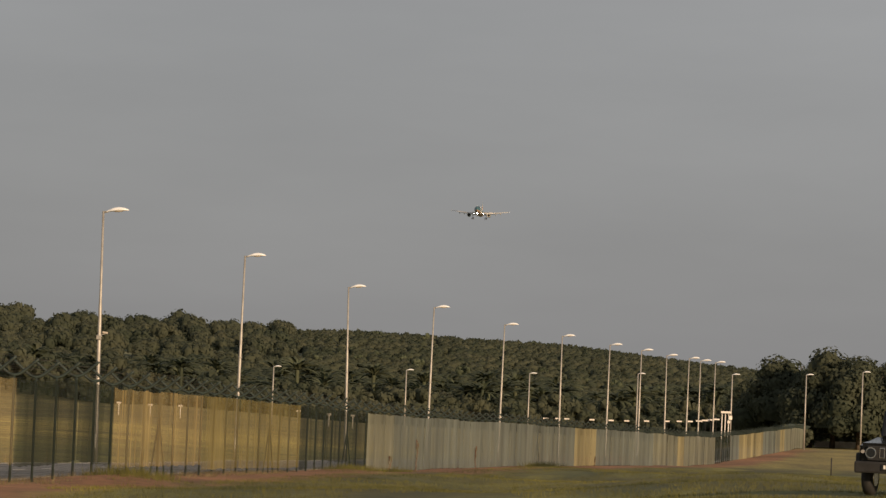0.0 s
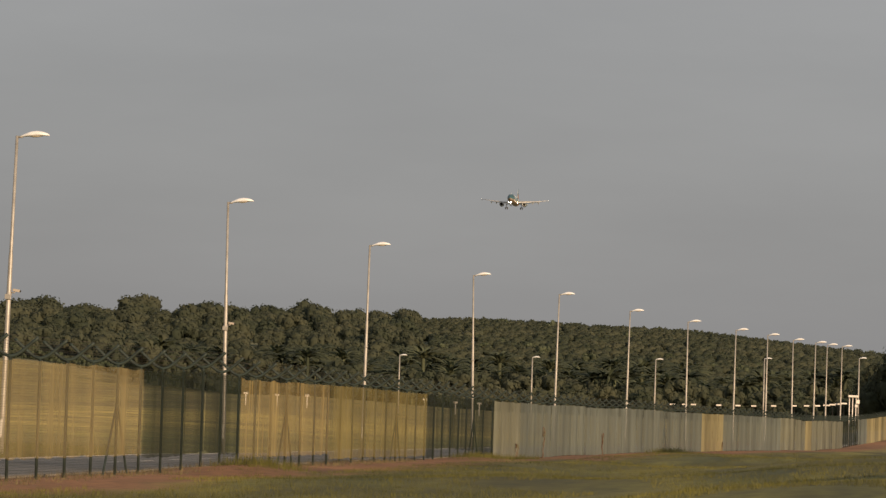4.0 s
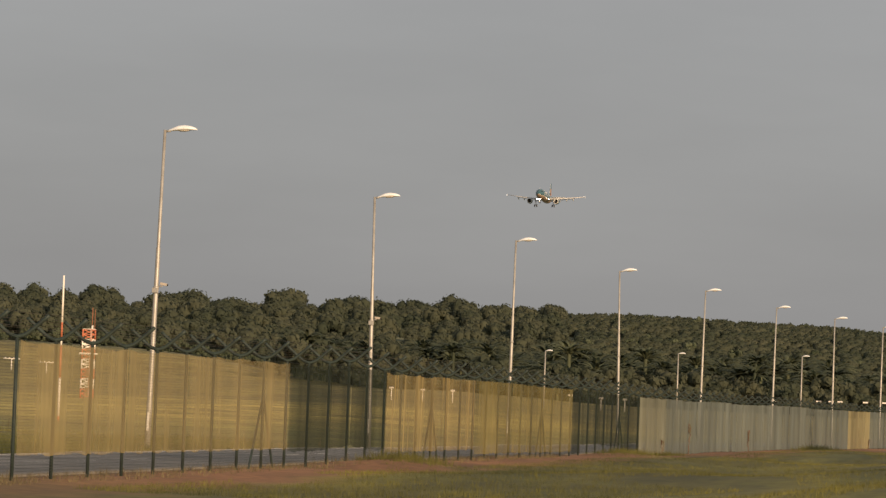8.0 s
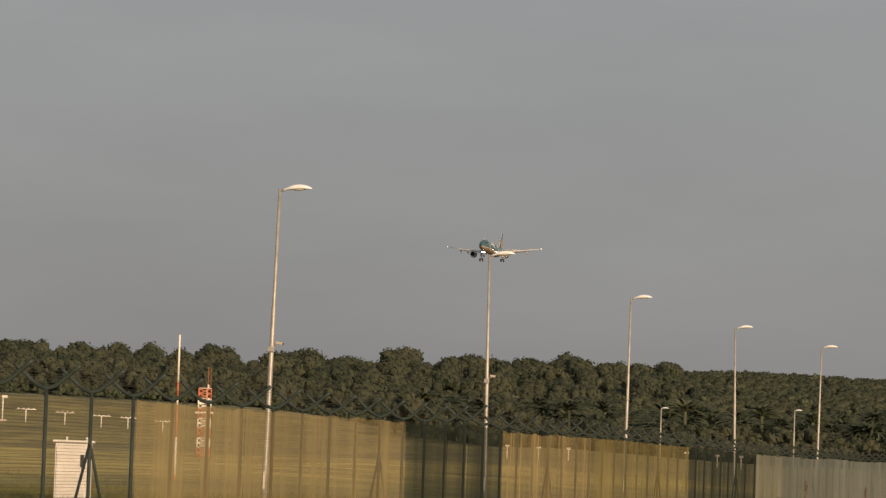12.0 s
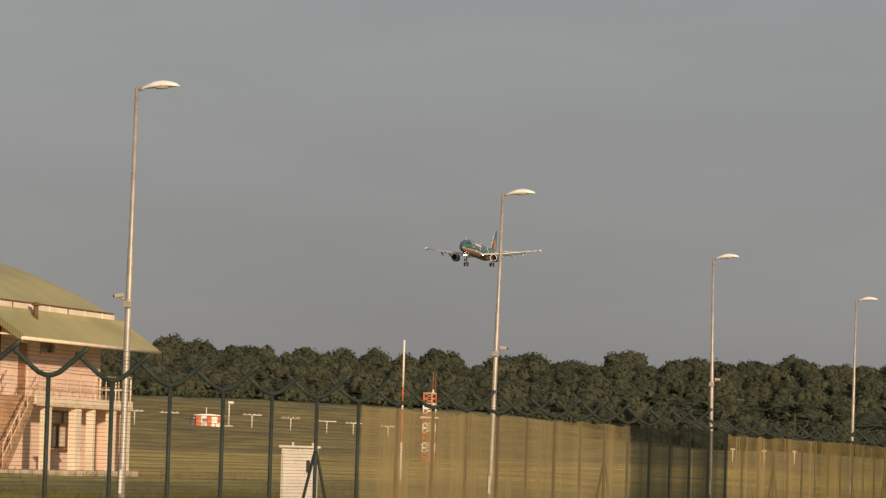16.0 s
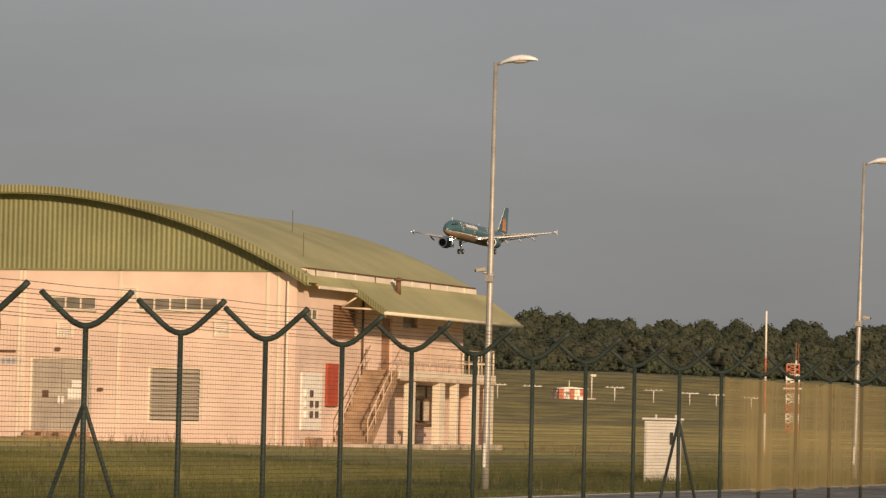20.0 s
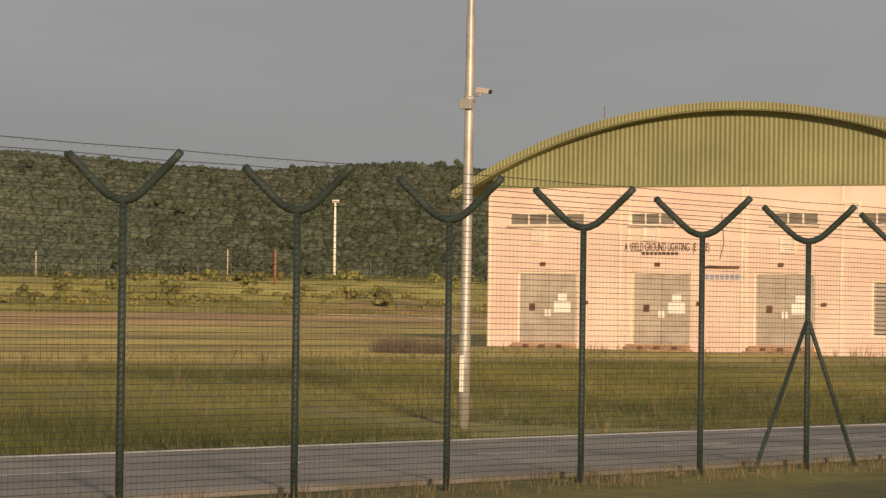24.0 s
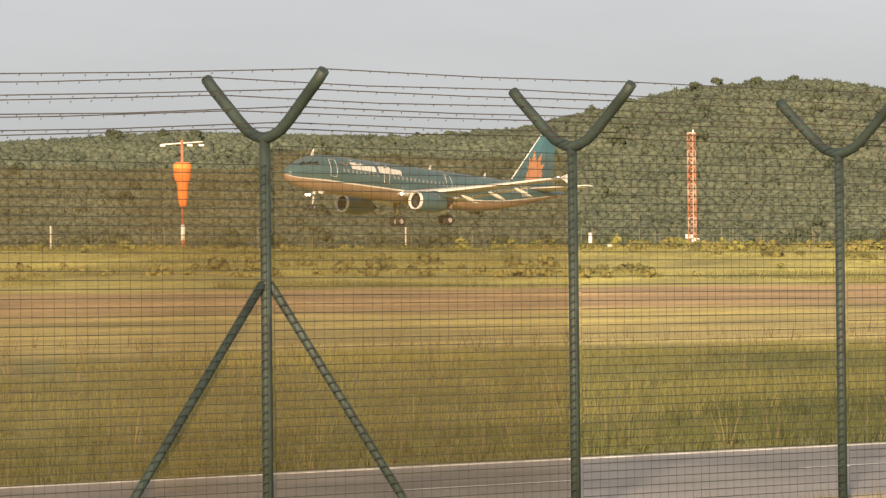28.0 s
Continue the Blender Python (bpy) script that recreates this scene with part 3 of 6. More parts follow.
def street_lamp(x, y, cctv):
    o = thing("street_lamp", "tall galvanised street lamp with a white cobra head", "street lamp", "street lamps along the road", pose(x, y, land(x, y)))
    bm = tubed([(0, 0, -0.1), (0, 0, 1.3), (0, 0, 1.34), (0, 0, 5.6), (0, 0, 5.66), (0, 0, 8.95)], [0.085, 0.082, 0.074, 0.062, 0.05, 0.042], 12)
    part("pole", bm, GALV, o)
    bm = boxed(-0.13, 0.13, -0.13, 0.13, -0.12, -0.01, 0.01)
    part("base_plate", bm, GALV, o)
    part("hatch", boxed(-0.03, 0.03, -0.092, -0.07, 0.5, 1.0, 0.006), WHITE, o, "pale hatch cover on the pole")
    part("arm", tubed([(0, 0, 8.91), (0.17, 0, 8.93)], 0.034, 8), GALV, o)
    h = part("head", head_bm(), LAMP_WHITE, o, "white lamp housing")
    h.matrix_basis = pose(0.1, 0, 8.93, 0, -4, 0)
    bm = bmesh.new()
    bmesh.ops.create_uvsphere(bm, u_segments=12, v_segments=6, radius=1.0)
    for v in bm.verts:
        v.co = Vector((0.45 + v.co.x * 0.2, v.co.y * 0.1, 0.01 + v.co.z * 0.05))
    part("lamp_bowl", bm, LAMP_GLASS, h, "clouded glass bowl")
    part("clamp_band", tubed([(0, 0, 4.46), (0, 0, 4.54)], 0.082, 12), GALV, o)
    if cctv:
        c = part("camera_bracket", tubed([(0.06 * cctv, 0, 4.55), (0.16 * cctv, 0, 4.55), (0.18 * cctv, 0, 4.58)], 0.018, 8), GALV, o)
        bm = boxed(-0.1, 0.1, -0.04, 0.04, -0.035, 0.04, 0.012)
        b = part("security_camera", bm, DOORGREY, c, "small grey security camera")
        b.matrix_basis = pose(0.21 * cctv, 0, 4.61, 0, 8 * cctv, 0)
        part("camera_lens", tubed([(0.1 * cctv, 0, 0), (0.13 * cctv, 0, 0)], 0.028, 8), DARK, b)
        part("junction_box", boxed(-0.09, 0.09, -0.12, -0.06, 4.36, 4.5, 0.01), GALV, o)
    return o


# how far each pole leans, in degrees along the road's cross line
LEAN = [0.35, 0.3, 0.95, -0.73, 0.35, -1.3, 0.65, 0.6, -0.2, 0.3, 0.1, -0.3, 0.2, 0.0, 0.1]
TOP_SHIFT = [0.3 * math.sin(i * 2.3) if i not in (0, 4) else 0.0 for i in range(15)]


def lamp_pose(i):
    x, y = LAMPS[i]
    x += 8.93 * (math.sin(radians(TOP_SHIFT[i])) - math.sin(radians(LEAN[i])))
    return pose(x, y, land(x, y), 0, LEAN[i], 0)


lamp_a, lamp_b = street_lamp(*LAMPS[0], 1), street_lamp(*LAMPS[4], 0)
first = {0: lamp_a, 1: street_lamp(*LAMPS[1], -1), 4: lamp_b}
for i in range(len(LAMPS)):
    if i in first:
        first[i].matrix_basis = lamp_pose(i)
    else:
        copy_thing(lamp_a if i < 4 else lamp_b, lamp_pose(i))


# ---- the equipment building ----
CONCRETE = material("pale_concrete", (0.5, 0.44, 0.36), 0.9, vary=0.2, scale=1.2, fine=20, bump=0.2)
BRICKISH = material("brown_stair_concrete", (0.34, 0.23, 0.15), 0.9, vary=0.25, scale=1.5, fine=18, bump=0.2)
TRIM = material("cream_trim", (0.74, 0.66, 0.54), 0.6, vary=0.1, scale=1, bump=0.03)
PANE = material("dim_window_pane", (0.2, 0.18, 0.15), 0.12, vary=0.2, scale=1, bump=0)
SHADE = material("painted_room_shade", (0.05, 0.035, 0.025), 0.9, vary=0.2, bump=0)
RAIL = material("dull_cream_rail_paint", (0.62, 0.48, 0.37), 0.6, vary=0.15, scale=2, bump=0.03)
REDBOARD = material("red_board", (0.42, 0.07, 0.035), 0.6, vary=0.12, scale=2, bump=0.03)
BROWNWOOD = material("brown_shutter_paint", (0.3, 0.17, 0.095), 0.7, vary=0.2, scale=2, bump=0.05)
RUST = material("rusty_brown_metal", (0.13, 0.07, 0.04), 0.8, vary=0.3, scale=3, bump=0.1)
NOTICE = material("white_notice", (0.82, 0.8, 0.75), 0.6, vary=0.05, bump=0)
LETTER = material("dark_lettering", (0.09, 0.06, 0.05), 0.6, vary=0.1, bump=0)
BLUELET = material("faded_blue_lettering", (0.3, 0.34, 0.42), 0.7, vary=0.1, bump=0)


def holed_wall(x0, x1, z0, z1, y0, y1, holes):
    """A wall with openings that go through it."""
    bm = bmesh.new()
    xs = sorted({x0, x1, *[h[0] for h in holes], *[h[1] for h in holes]})
    for a, b in zip(xs, xs[1:]):
        cut = sorted([(h[2], h[3]) for h in holes if h[0] <= a + 1e-6 and h[1] >= b - 1e-6])
        z = z0
        for lo, hi in cut + [(z1, z1)]:
            if lo > z:
                box(bm, a, b, y0, y1, z, lo)
            z = max(z, hi)
    bmesh.ops.remove_doubles(bm, verts=bm.verts, dist=0.0005)
    return bm


ARC_R, ARC_X, ARC_Z = 21.31, -0.4, -12.66


def arc(x, drop=0.0):
    return ARC_Z + math.sqrt((ARC_R - drop) ** 2 - (x - ARC_X) ** 2)


def barrel(x0, x1, y0, y1, drop0, drop1, n=72):
    bm = bmesh.new()
    rows = []
    for i in range(n + 1):
        x = x0 + (x1 - x0) * i / n
        rows.append([bm.verts.new((x, y, arc(x, d))) for y, d in ((y0, drop0), (y1, drop0), (y1, drop1), (y0, drop1))])
    for a, b in zip(rows, rows[1:]):
        for k in range(4):
            f = bm.faces.new((a[k], a[(k + 1) % 4], b[(k + 1) % 4], b[k]))
            f.smooth = False
    bm.faces.new(rows[0])
    bm.faces.new(rows[-1])
    return bm


def letters(text, size, mat, parent, m):
    c = bpy.data.curves.new("lettering", "FONT")
    c.body, c.size, c.extrude = text, size, 0.008
    ob = bpy.data.objects.new("lettering", c)
    scene.collection.objects.link(ob)
    dg = bpy.context.evaluated_depsgraph_get()
    me = bpy.data.meshes.new_from_object(ob.evaluated_get(dg))
    bpy.data.objects.remove(ob)
    me.materials.clear()
    me.materials.append(mat)
    o = new("lettering", me)
    o.parent = parent
    o.matrix_basis = m
    return o


def framed_window(parent, x0, x1, z0, z1, panes, y=0.0, name="window"):
    w = part(name, holed_wall(x0, x1, z0, z1, y + 0.02, y + 0.1, [(x0 + .05 + (x1 - x0 - .05) * k / panes, x0 + (x1 - x0 - .05) * (k + 1) / panes, z0 + .05, z1 - .05) for k in range(panes)]), TRIM, parent, "narrow window in a pale frame")
    for k in range(panes):
        a, b = x0 + .05 + (x1 - x0 - .05) * k / panes, x0 + (x1 - x0 - .05) * (k + 1) / panes
        part("pane", boxed(a, b, y + 0.06, y + 0.075, z0 + .05, z1 - .05), PANE, w)
    part("window_sill", boxed(x0 - .05, x1 + .05, y - 0.08, y + 0.1, z0 - .06, z0), CONCRETE, w)
    return w


def equipment_building():
    b = thing("equipment_building", "cream plastered airfield equipment building with a green barrel roof", "building", "", pose(-57.5, 120.0, 0.6))
    doors = [(-8.85, -6.47), (-4.35, -2.06), (0.33, 2.61)]
    wins = [(-9.2, -6.2, 4), (-4.42, -2.7, 3), (0.99, 2.72, 3), (4.24, 7.17, 5)]
    holes = [(a, c, 0.4, 2.88) for a, c in doors] + [(a, c, 4.48, 4.93) for a, c, _ in wins] + [(4.68, 6.64, 0.72, 2.62)]
    part("front_wall", holed_wall(-10.05, 10.0, -0.4, 5.85, 0.0, 0.25, holes), WALL, b, "cream plastered front wall")
    part("side_wall", holed_wall(0.0, 16.6, -0.4, 5.7, 0.0, 0.25, [(0.6, 1.6, 4.25, 4.65), (3.1, 5.45, 3.7, 4.85), (7.88, 8.95, 2.7, 4.56), (10.08, 11.58, 4.3, 4.68), (11.4, 14.1, 0.92, 2.27)]), WALL, b, "cream plastered side wall").matrix_basis = pose(10.0, 0.25, 0, 0, 0, 90)
    part("side_wall", boxed(-10.05, -9.8, 0.25, 16.9, -0.4, 5.8), WALL, b)
    part("back_wall", boxed(-9.8, 9.75, 16.65, 16.9, -0.4, 5.6), WALL, b)
    part("floor_slab", boxed(-10.15, 10.1, -0.1, 17.0, -0.5, 0.02), CONCRETE, b)
    part("apron", boxed(-10.3, 10.4, -0.75, -0.05, -0.5, 0.06, 0.02), BRICKISH, b, "stained concrete apron along the wall")
    # thin dark panels stand in for the shade inside the rooms
    part("room_shade_panel", boxed(-9.7, 9.15, 0.6, 0.7, 0.05, 5.7), SHADE, b, "dark panel painted as room shade behind the openings")
    part("room_shade_panel", boxed(9.2, 9.3, 0.8, 16.4, 0.05, 5.4), SHADE, b, "dark panel painted as room shade behind the openings")
    for x in (-9.98, -4.78, -4.45, -0.1, 0.05, 3.6, 8.95, 9.35):
        part("pilaster", boxed(x - 0.04, x + 0.04, -0.03, 0.02, -0.3, 5.84), TRIM, b)
    # roof: barrel sheet, corrugated gable, ribbed fascia
    roof = part("roof", barrel(-11.3, 10.0, -0.5, 18.0, 0.0, 0.12), ROOF, b, "olive green barrel roof")
    part("roof_corner", barrel(10.0, 10.6, -0.5, 0.35, 0.0, 0.12, 6), ROOF, roof)
    bm = bmesh.new()
    n = 440
    prev = None
    for i in range(n + 1):
        x = -9.9 + 20.2 * i / n
        y = 0.04 + (0.022 if i % 4 in (0, 1) else 0.0)
        zt = max(5.86, arc(x, 0.15))
        cur = (bm.verts.new((x, y, 5.84)), bm.verts.new((x, y, zt)))
        if prev:
            bm.faces.new((prev[0], cur[0], cur[1], prev[1]))
        prev = cur
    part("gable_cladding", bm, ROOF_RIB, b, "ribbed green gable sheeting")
    part("gable_flashing", boxed(-9.95, 10.3, -0.03, 0.12, 5.8, 5.87), ROOF_RIB, b)
    bm = bmesh.new()
    prev = None
    n = 640
    for i in range(n + 1):
        x = -11.3 + 21.9 * i / n
        y = -0.53 + (0.02 if i % 4 in (0, 1) else 0.0)
        cur = (bm.verts.new((x, y, arc(x) + 0.03)), bm.verts.new((x, y, arc(x) - 0.22)))
        if prev:
            bm.faces.new((prev[0], cur[0], cur[1], prev[1]))
        prev = cur
    part("roof_fascia", bm, FASCIA, roof, "ribbed green roof edge")
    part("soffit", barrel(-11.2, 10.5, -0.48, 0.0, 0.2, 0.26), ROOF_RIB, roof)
    for k in range(8):
        y = -0.4 + 2.0 * k
        rb = barrel(-11.25, 9.98 if k else 10.55, y - 0.01, y + 0.01, -0.003, 0.02, 72)
        part("roof_seam", rb, ROOF, roof)
    # double doors
    for i, (x0, x1) in enumerate(doors):
        d = part("door_frame", holed_wall(x0, x1, 0.4, 2.88, 0.05, 0.17, [(x0 + .07, x1 - .07, 0.4, 2.8)]), TRIM, b)
        xm = (x0 + x1) / 2
        for s, (a, c) in enumerate(((x0 + .075, xm - .01), (xm + .01, x1 - .075))):
            leaf = part("door_leaf", boxed(a, c, 0.09, 0.14, 0.41, 2.79, 0.008), DOORGREY, d, "grey steel door leaf")
            for q in range(9):
                part("rail", boxed(a + .08, c - .08, 0.078, 0.092, 0.55 + q * .25, 0.575 + q * .25), DOORGREY, leaf)
            hx = c - 0.1 if s == 0 else a + 0.02
            part("handle", boxed(hx, hx + .08, 0.03, 0.09, 1.3, 1.55, 0.01), NOTICE, leaf, "pale handle plate")
        part("notice", boxed(xm + .25, xm + .9, 0.07, 0.08, 1.45, 1.82), NOTICE, d, "white notice sheet")
        part("notice", boxed(xm + .4, xm + .75, 0.07, 0.08, 1.86, 2.1), NOTICE, d, "white notice sheet")
        part("sign_plate", boxed(x0 + .45, x0 + .68, 0.07, 0.08, 1.5, 1.75), RUST, d, "small brown plate")
        part("step", boxed(x0 - .15, x1 + .1, -0.6, 0.02, -0.2, 0.2, 0.02), BRICKISH, b, "worn brown door step")
        part("step", boxed(x0 - .05, x1, -0.3, 0.03, 0.2, 0.38, 0.02), BRICKISH, b, "worn brown door step")
        for q in range(7):
            xx = x0 + 0.1 + q * 0.33
            part("rubble", boxed(xx, xx + .2, -0.42 + .05 * (q % 3), -0.31, 0.2, 0.28 + .04 * (q % 2), 0.03), RUST if q % 2 else BRICKISH, b)
        part("wall_light", boxed(x1 + .28, x1 + .45, -0.09, 0.0, 1.75, 1.86, 0.01), RUST, b, "small bulkhead lamp")
        part("wall_light", boxed(x0 + .95, x0 + 1.12, -0.09, 0.0, 3.08, 3.2, 0.01), RUST, b, "small bulkhead lamp")
    for x0, x1, p in wins:
        framed_window(b, x0, x1, 4.48, 4.93, p)
    # louvre and small vents
    lv = part("louvre", holed_wall(4.68, 6.64, 0.72, 2.62, 0.03, 0.16, [(4.76, 6.56, 0.8, 2.54)]), TRIM, b, "large grey ventilation louvre")
    for k in range(12):
        s = part("slat", boxed(4.76, 6.56, -0.085, 0.085, -0.012, 0.012), DOORGREY, lv)
        s.matrix_basis = pose(0, 0.1, 0.9 + k * 0.143, 52, 0, 0)
    for x, z in ((-8.0, 4.12), (-3.6, 4.22), (1.6, 3.8), (7.35, 3.9), (3.95, 5.0)):
        v = part("wall_vent", holed_wall(x - .29, x + .29, z - .27, z + .27, -0.05, 0.03, [(x - .23, x + .23, z - .21, z + .21)]), TRIM, b, "small pale louvred vent")
        for k in range(6):
            s = part("slat", boxed(x - .23, x + .23, -0.03, 0.03, -0.006, 0.006), NOTICE, v)
            s.matrix_basis = pose(0, -0.01, z - .18 + k * .07, 35, 0, 0)
    letters("AIRFIELD GROUND LIGHTING  (E     LE)", 0.30, LETTER, b, pose(-4.62, -0.012, 3.6, 90, 0, 0)).scale = (0.62, 1.35, 1)
    for k in range(9):
        part("lettering_bar", boxed(-3.95 + k * .16, -3.83 + k * .16, -0.012, 0.0, 3.46, 3.56), LETTER, b)
    for k in range(8):
        part("lettering_bar", boxed(-1.5 + k * .19, -1.36 + k * .19, -0.012, 0.0, 2.62, 2.8), BLUELET, b)
    part("pipe", tubed([(-1.6, -0.06, 3.05), (-0.2, -0.06, 3.05)], 0.04, 8), RUST, b)
    part("cable", tubed([(-0.9, -0.02, 4.85), (-0.8, -0.02, 3.9), (-0.95, -0.02, 3.3)], 0.012, 5), LETTER, b)
    part("down_pipe", tubed([(9.7, -0.07, 0.0), (9.7, -0.07, 5.5)], 0.045, 8), TRIM, b)
    # notice boards on the side wall
    nb = part("switch_panel", boxed(10.0, 10.06, 0.5, 2.3, 0.6, 2.5), NOTICE, b, "white panel of switches")
    for k in range(8):
        yy, zz = 0.7 + (k % 3) * .5, 1.0 + (k // 3) * .35
        part("switch_box", boxed(10.06, 10.14, yy, yy + .16, zz, zz + .22, 0.01), LETTER if k % 3 else NOTICE, nb)
    part("red_board", boxed(10.02, 10.1, 2.75, 3.75, 1.4, 2.85), REDBOARD, b, "faded red board")
    # cream flashing under the barrel roof, then the lower roof over the gallery
    fl = part("roof_flashing", prism(bmesh.new(), [(9.9, 5.72), (10.24, 5.72), (10.22, 5.92), (9.9, 5.98)], 0.36, 17.6, 1), TRIM, b, "weathered cream flashing between the two roofs")
    for k in range(9):
        y0 = 1.0 + 1.9 * k
        part("flashing_lap", boxed(10.2, 10.25, y0, y0 + 0.06, 5.73, 5.93), RUST if k % 3 == 0 else TRIM, fl)
    part("gutter_stain", boxed(9.95, 10.2, 0.37, 17.6, 5.94, 5.99), RUST, fl, "rusty gutter line under the barrel roof")
    low = [(10.02, 5.7), (10.24, 5.74), (10.4, 5.56), (10.62, 5.41), (10.62, 5.34), (10.4, 5.46), (10.02, 5.62)]
    ev = part("eave_roof", prism(bmesh.new(), low, 0.36, 4.0, 1), ROOF, b, "short olive green eave")
    part("eave_board", boxed(10.6, 10.65, 0.36, 3.98, 5.28, 5.38, 0.01), TRIM, ev, "cream eave board")
    slope = [(10.02, 5.7), (10.24, 5.74), (10.4, 5.56), (11.65, 4.7), (11.65, 4.62), (10.4, 5.46), (10.02, 5.62)]
    lr = part("lean_to_roof", prism(bmesh.new(), slope, 4.0, 18.7, 1), ROOF, b, "olive green lean-to roof")
    bm = bmesh.new()
    prev = None
    for i in range(60):
        x = 10.36 + 1.34 * i / 59
        y = 3.96 + (0.025 if i % 4 in (0, 1) else 0)
        z = 5.62 - 0.91 * i / 59
        cur = (bm.verts.new((x, y, z)), bm.verts.new((x, y, z - 0.27)))
        if prev:
            bm.faces.new((prev[0], cur[0], cur[1], prev[1]))
        prev = cur
    part("lean_to_fascia", bm, FASCIA, lr, "ribbed green roof edge")
    part("gutter", tubed([(11.68, 3.95, 4.6), (11.68, 18.75, 4.6)], 0.06, 8), TRIM, lr, "cream gutter")
    for y in (4.15, 8.0, 12.0, 16.0):
        part("strut", tubed([(10.0, y, 4.78), (11.5, y, 4.72)], 0.035, 6), TRIM, lr)
        part("strut", tubed([(10.0, y, 4.8), (10.75, y, 5.26)], 0.035, 6), TRIM, lr)
    ch = part("flue", tubed([(10.6, 8.1, 5.35), (10.6, 8.1, 5.86)], 0.09, 10), RUST, b, "rusty flue with a cap")
    part("flue_cap", tubed([(10.6, 8.1, 5.86), (10.6, 8.1, 5.91), (10.6, 8.1, 5.98)], [0.17, 0.18, 0.04], 10), RUST, ch)
    for x, y in ((-6.0, 1.0), (9.0, 3.0), (6.2, 9.0)):
        part("lightning_rod", tubed([(x, y, arc(x)), (x, y, arc(x) + 0.8)], 0.012, 5), RUST, roof)
    # openings of the side wall
    sw = part("side_window", holed_wall(0, 1.0, 0, 0.4, -0.03, 0.05, [(.05, .48, .05, .35), (.53, .95, .05, .35)]), TRIM, b, "small window in a cream frame")
    sw.matrix_basis = pose(10.0, 0.85, 4.25, 0, 0, 90)
    part("pane", boxed(0.04, 0.96, 0.0, 0.015, 0.04, 0.36), PANE, sw)
    sh = part("roller_shutter", boxed(9.84, 9.88, 3.35, 5.7, 3.7, 4.85), BROWNWOOD, b, "brown slatted shutter")
    for k in range(11):
        s = part("shutter_slat", boxed(-0.035, 0.035, 3.36, 5.69, -0.012, 0.012), BROWNWOOD, sh)
        s.matrix_basis = pose(9.92, 0, 3.75 + k * .103, 0, 35, 0)
    part("gallery_door", boxed(9.86, 9.91, 8.14, 9.19, 2.7, 4.55), BROWNWOOD, b, "brown gallery door")
    gw = part("gallery_window", boxed(9.85, 9.87, 10.34, 11.82, 4.3, 4.68), PANE, b, "dark strip window")
    part("window_sill", boxed(9.98, 10.08, 10.25, 11.9, 4.22, 4.3), RAIL, gw)
    part("wall_pipe", tubed([(10.06, 6.1, 2.7), (10.06, 6.1, 5.3)], 0.04, 8), RUST, b, "rusty down pipe")
    grw = part("ground_window", holed_wall(0, 2.7, 0, 1.35, -0.05, 0.05, [(.07, .85, .07, .8), (.93, 1.75, .07, .8), (1.83, 2.63, .07, .8), (.07, 1.3, .88, 1.28), (1.38, 2.63, .88, 1.28)]), RUST, b, "brown framed window")
    grw.matrix_basis = pose(9.95, 11.65, 0.92, 0, 0, 90)
    for a, c, lo, hi in ((.07, .85, .07, .8), (.93, 1.75, .07, .8), (1.83, 2.63, .07, .8), (.07, 1.3, .88, 1.28), (1.38, 2.63, .88, 1.28)):
        part("pane", boxed(a, c, 0.0, 0.012, lo, hi), CONCRETE if a == .93 or lo > .8 else PANE, grw)
    part("window_sill", boxed(9.98, 10.2, 11.5, 14.5, 0.84, 0.92, 0.01), BRICKISH, b)
    # gallery slab, columns, rails
    sl = part("gallery_slab", boxed(10.02, 11.4, 6.3, 16.6, 2.42, 2.7, 0.015), TRIM, b, "cream gallery slab")
    part("slab_edge", boxed(11.4, 11.43, 6.3, 16.6, 2.36, 2.46), RAIL, sl)
    for y0, y1 in ((7.55, 8.0), (10.5, 11.1), (12.35, 12.6), (14.5, 14.9), (16.1, 16.5)):
        part("column", boxed(11.08, 11.36, y0, y1, -0.4, 2.42, 0.015), TRIM, b, "cream square column")
    part("end_wall", boxed(10.02, 11.08, 16.4, 16.58, -0.4, 2.42), WALL, b)
    bench = part("bench", boxed(10.7, 11.0, 9.1, 11.8, 0.82, 0.9, 0.01), RUST, b, "brown bench on posts")
    for y in (9.4, 11.5):
        part("bench_leg", boxed(10.8, 10.9, y - .05, y + .05, 0.1, 0.82), RUST, bench)
    part("plinth", boxed(10.02, 11.65, 3.0, 16.8, -0.5, 0.16, 0.02), CONCRETE, b)
    part("meter_box", boxed(10.02, 10.3, 1.0, 1.9, -0.1, 0.34, 0.02), BRICKISH, b, "brown brick box at the wall's foot")
    rail = part("gallery_rail", tubed([(11.34, 6.7, 3.55), (11.34, 16.5, 3.55)], 0.024, 8), RAIL, b, "dull cream pipe railing")
    part("rail_bar", tubed([(11.34, 6.7, 3.15), (11.34, 16.5, 3.15)], 0.018, 8), RAIL, rail)
    for k in range(8):
        part("rail_post", tubed([(11.34, 6.7 + k * 1.4, 2.66), (11.34, 6.7 + k * 1.4, 3.55)], 0.022, 8), RAIL, rail)
    for k in range(20):
        part("baluster", tubed([(11.34, 7.05 + k * .48, 2.7), (11.34, 7.05 + k * .48, 3.15)], 0.01, 5), RAIL, rail)
    er = part("end_rail", tubed([(11.34, 16.5, 3.58), (10.1, 16.5, 3.58)], 0.035, 8), TRIM, b, "pale railing at the gallery's end")
    part("rail_bar", tubed([(11.34, 16.5, 3.12), (10.1, 16.5, 3.12)], 0.03, 8), TRIM, er)
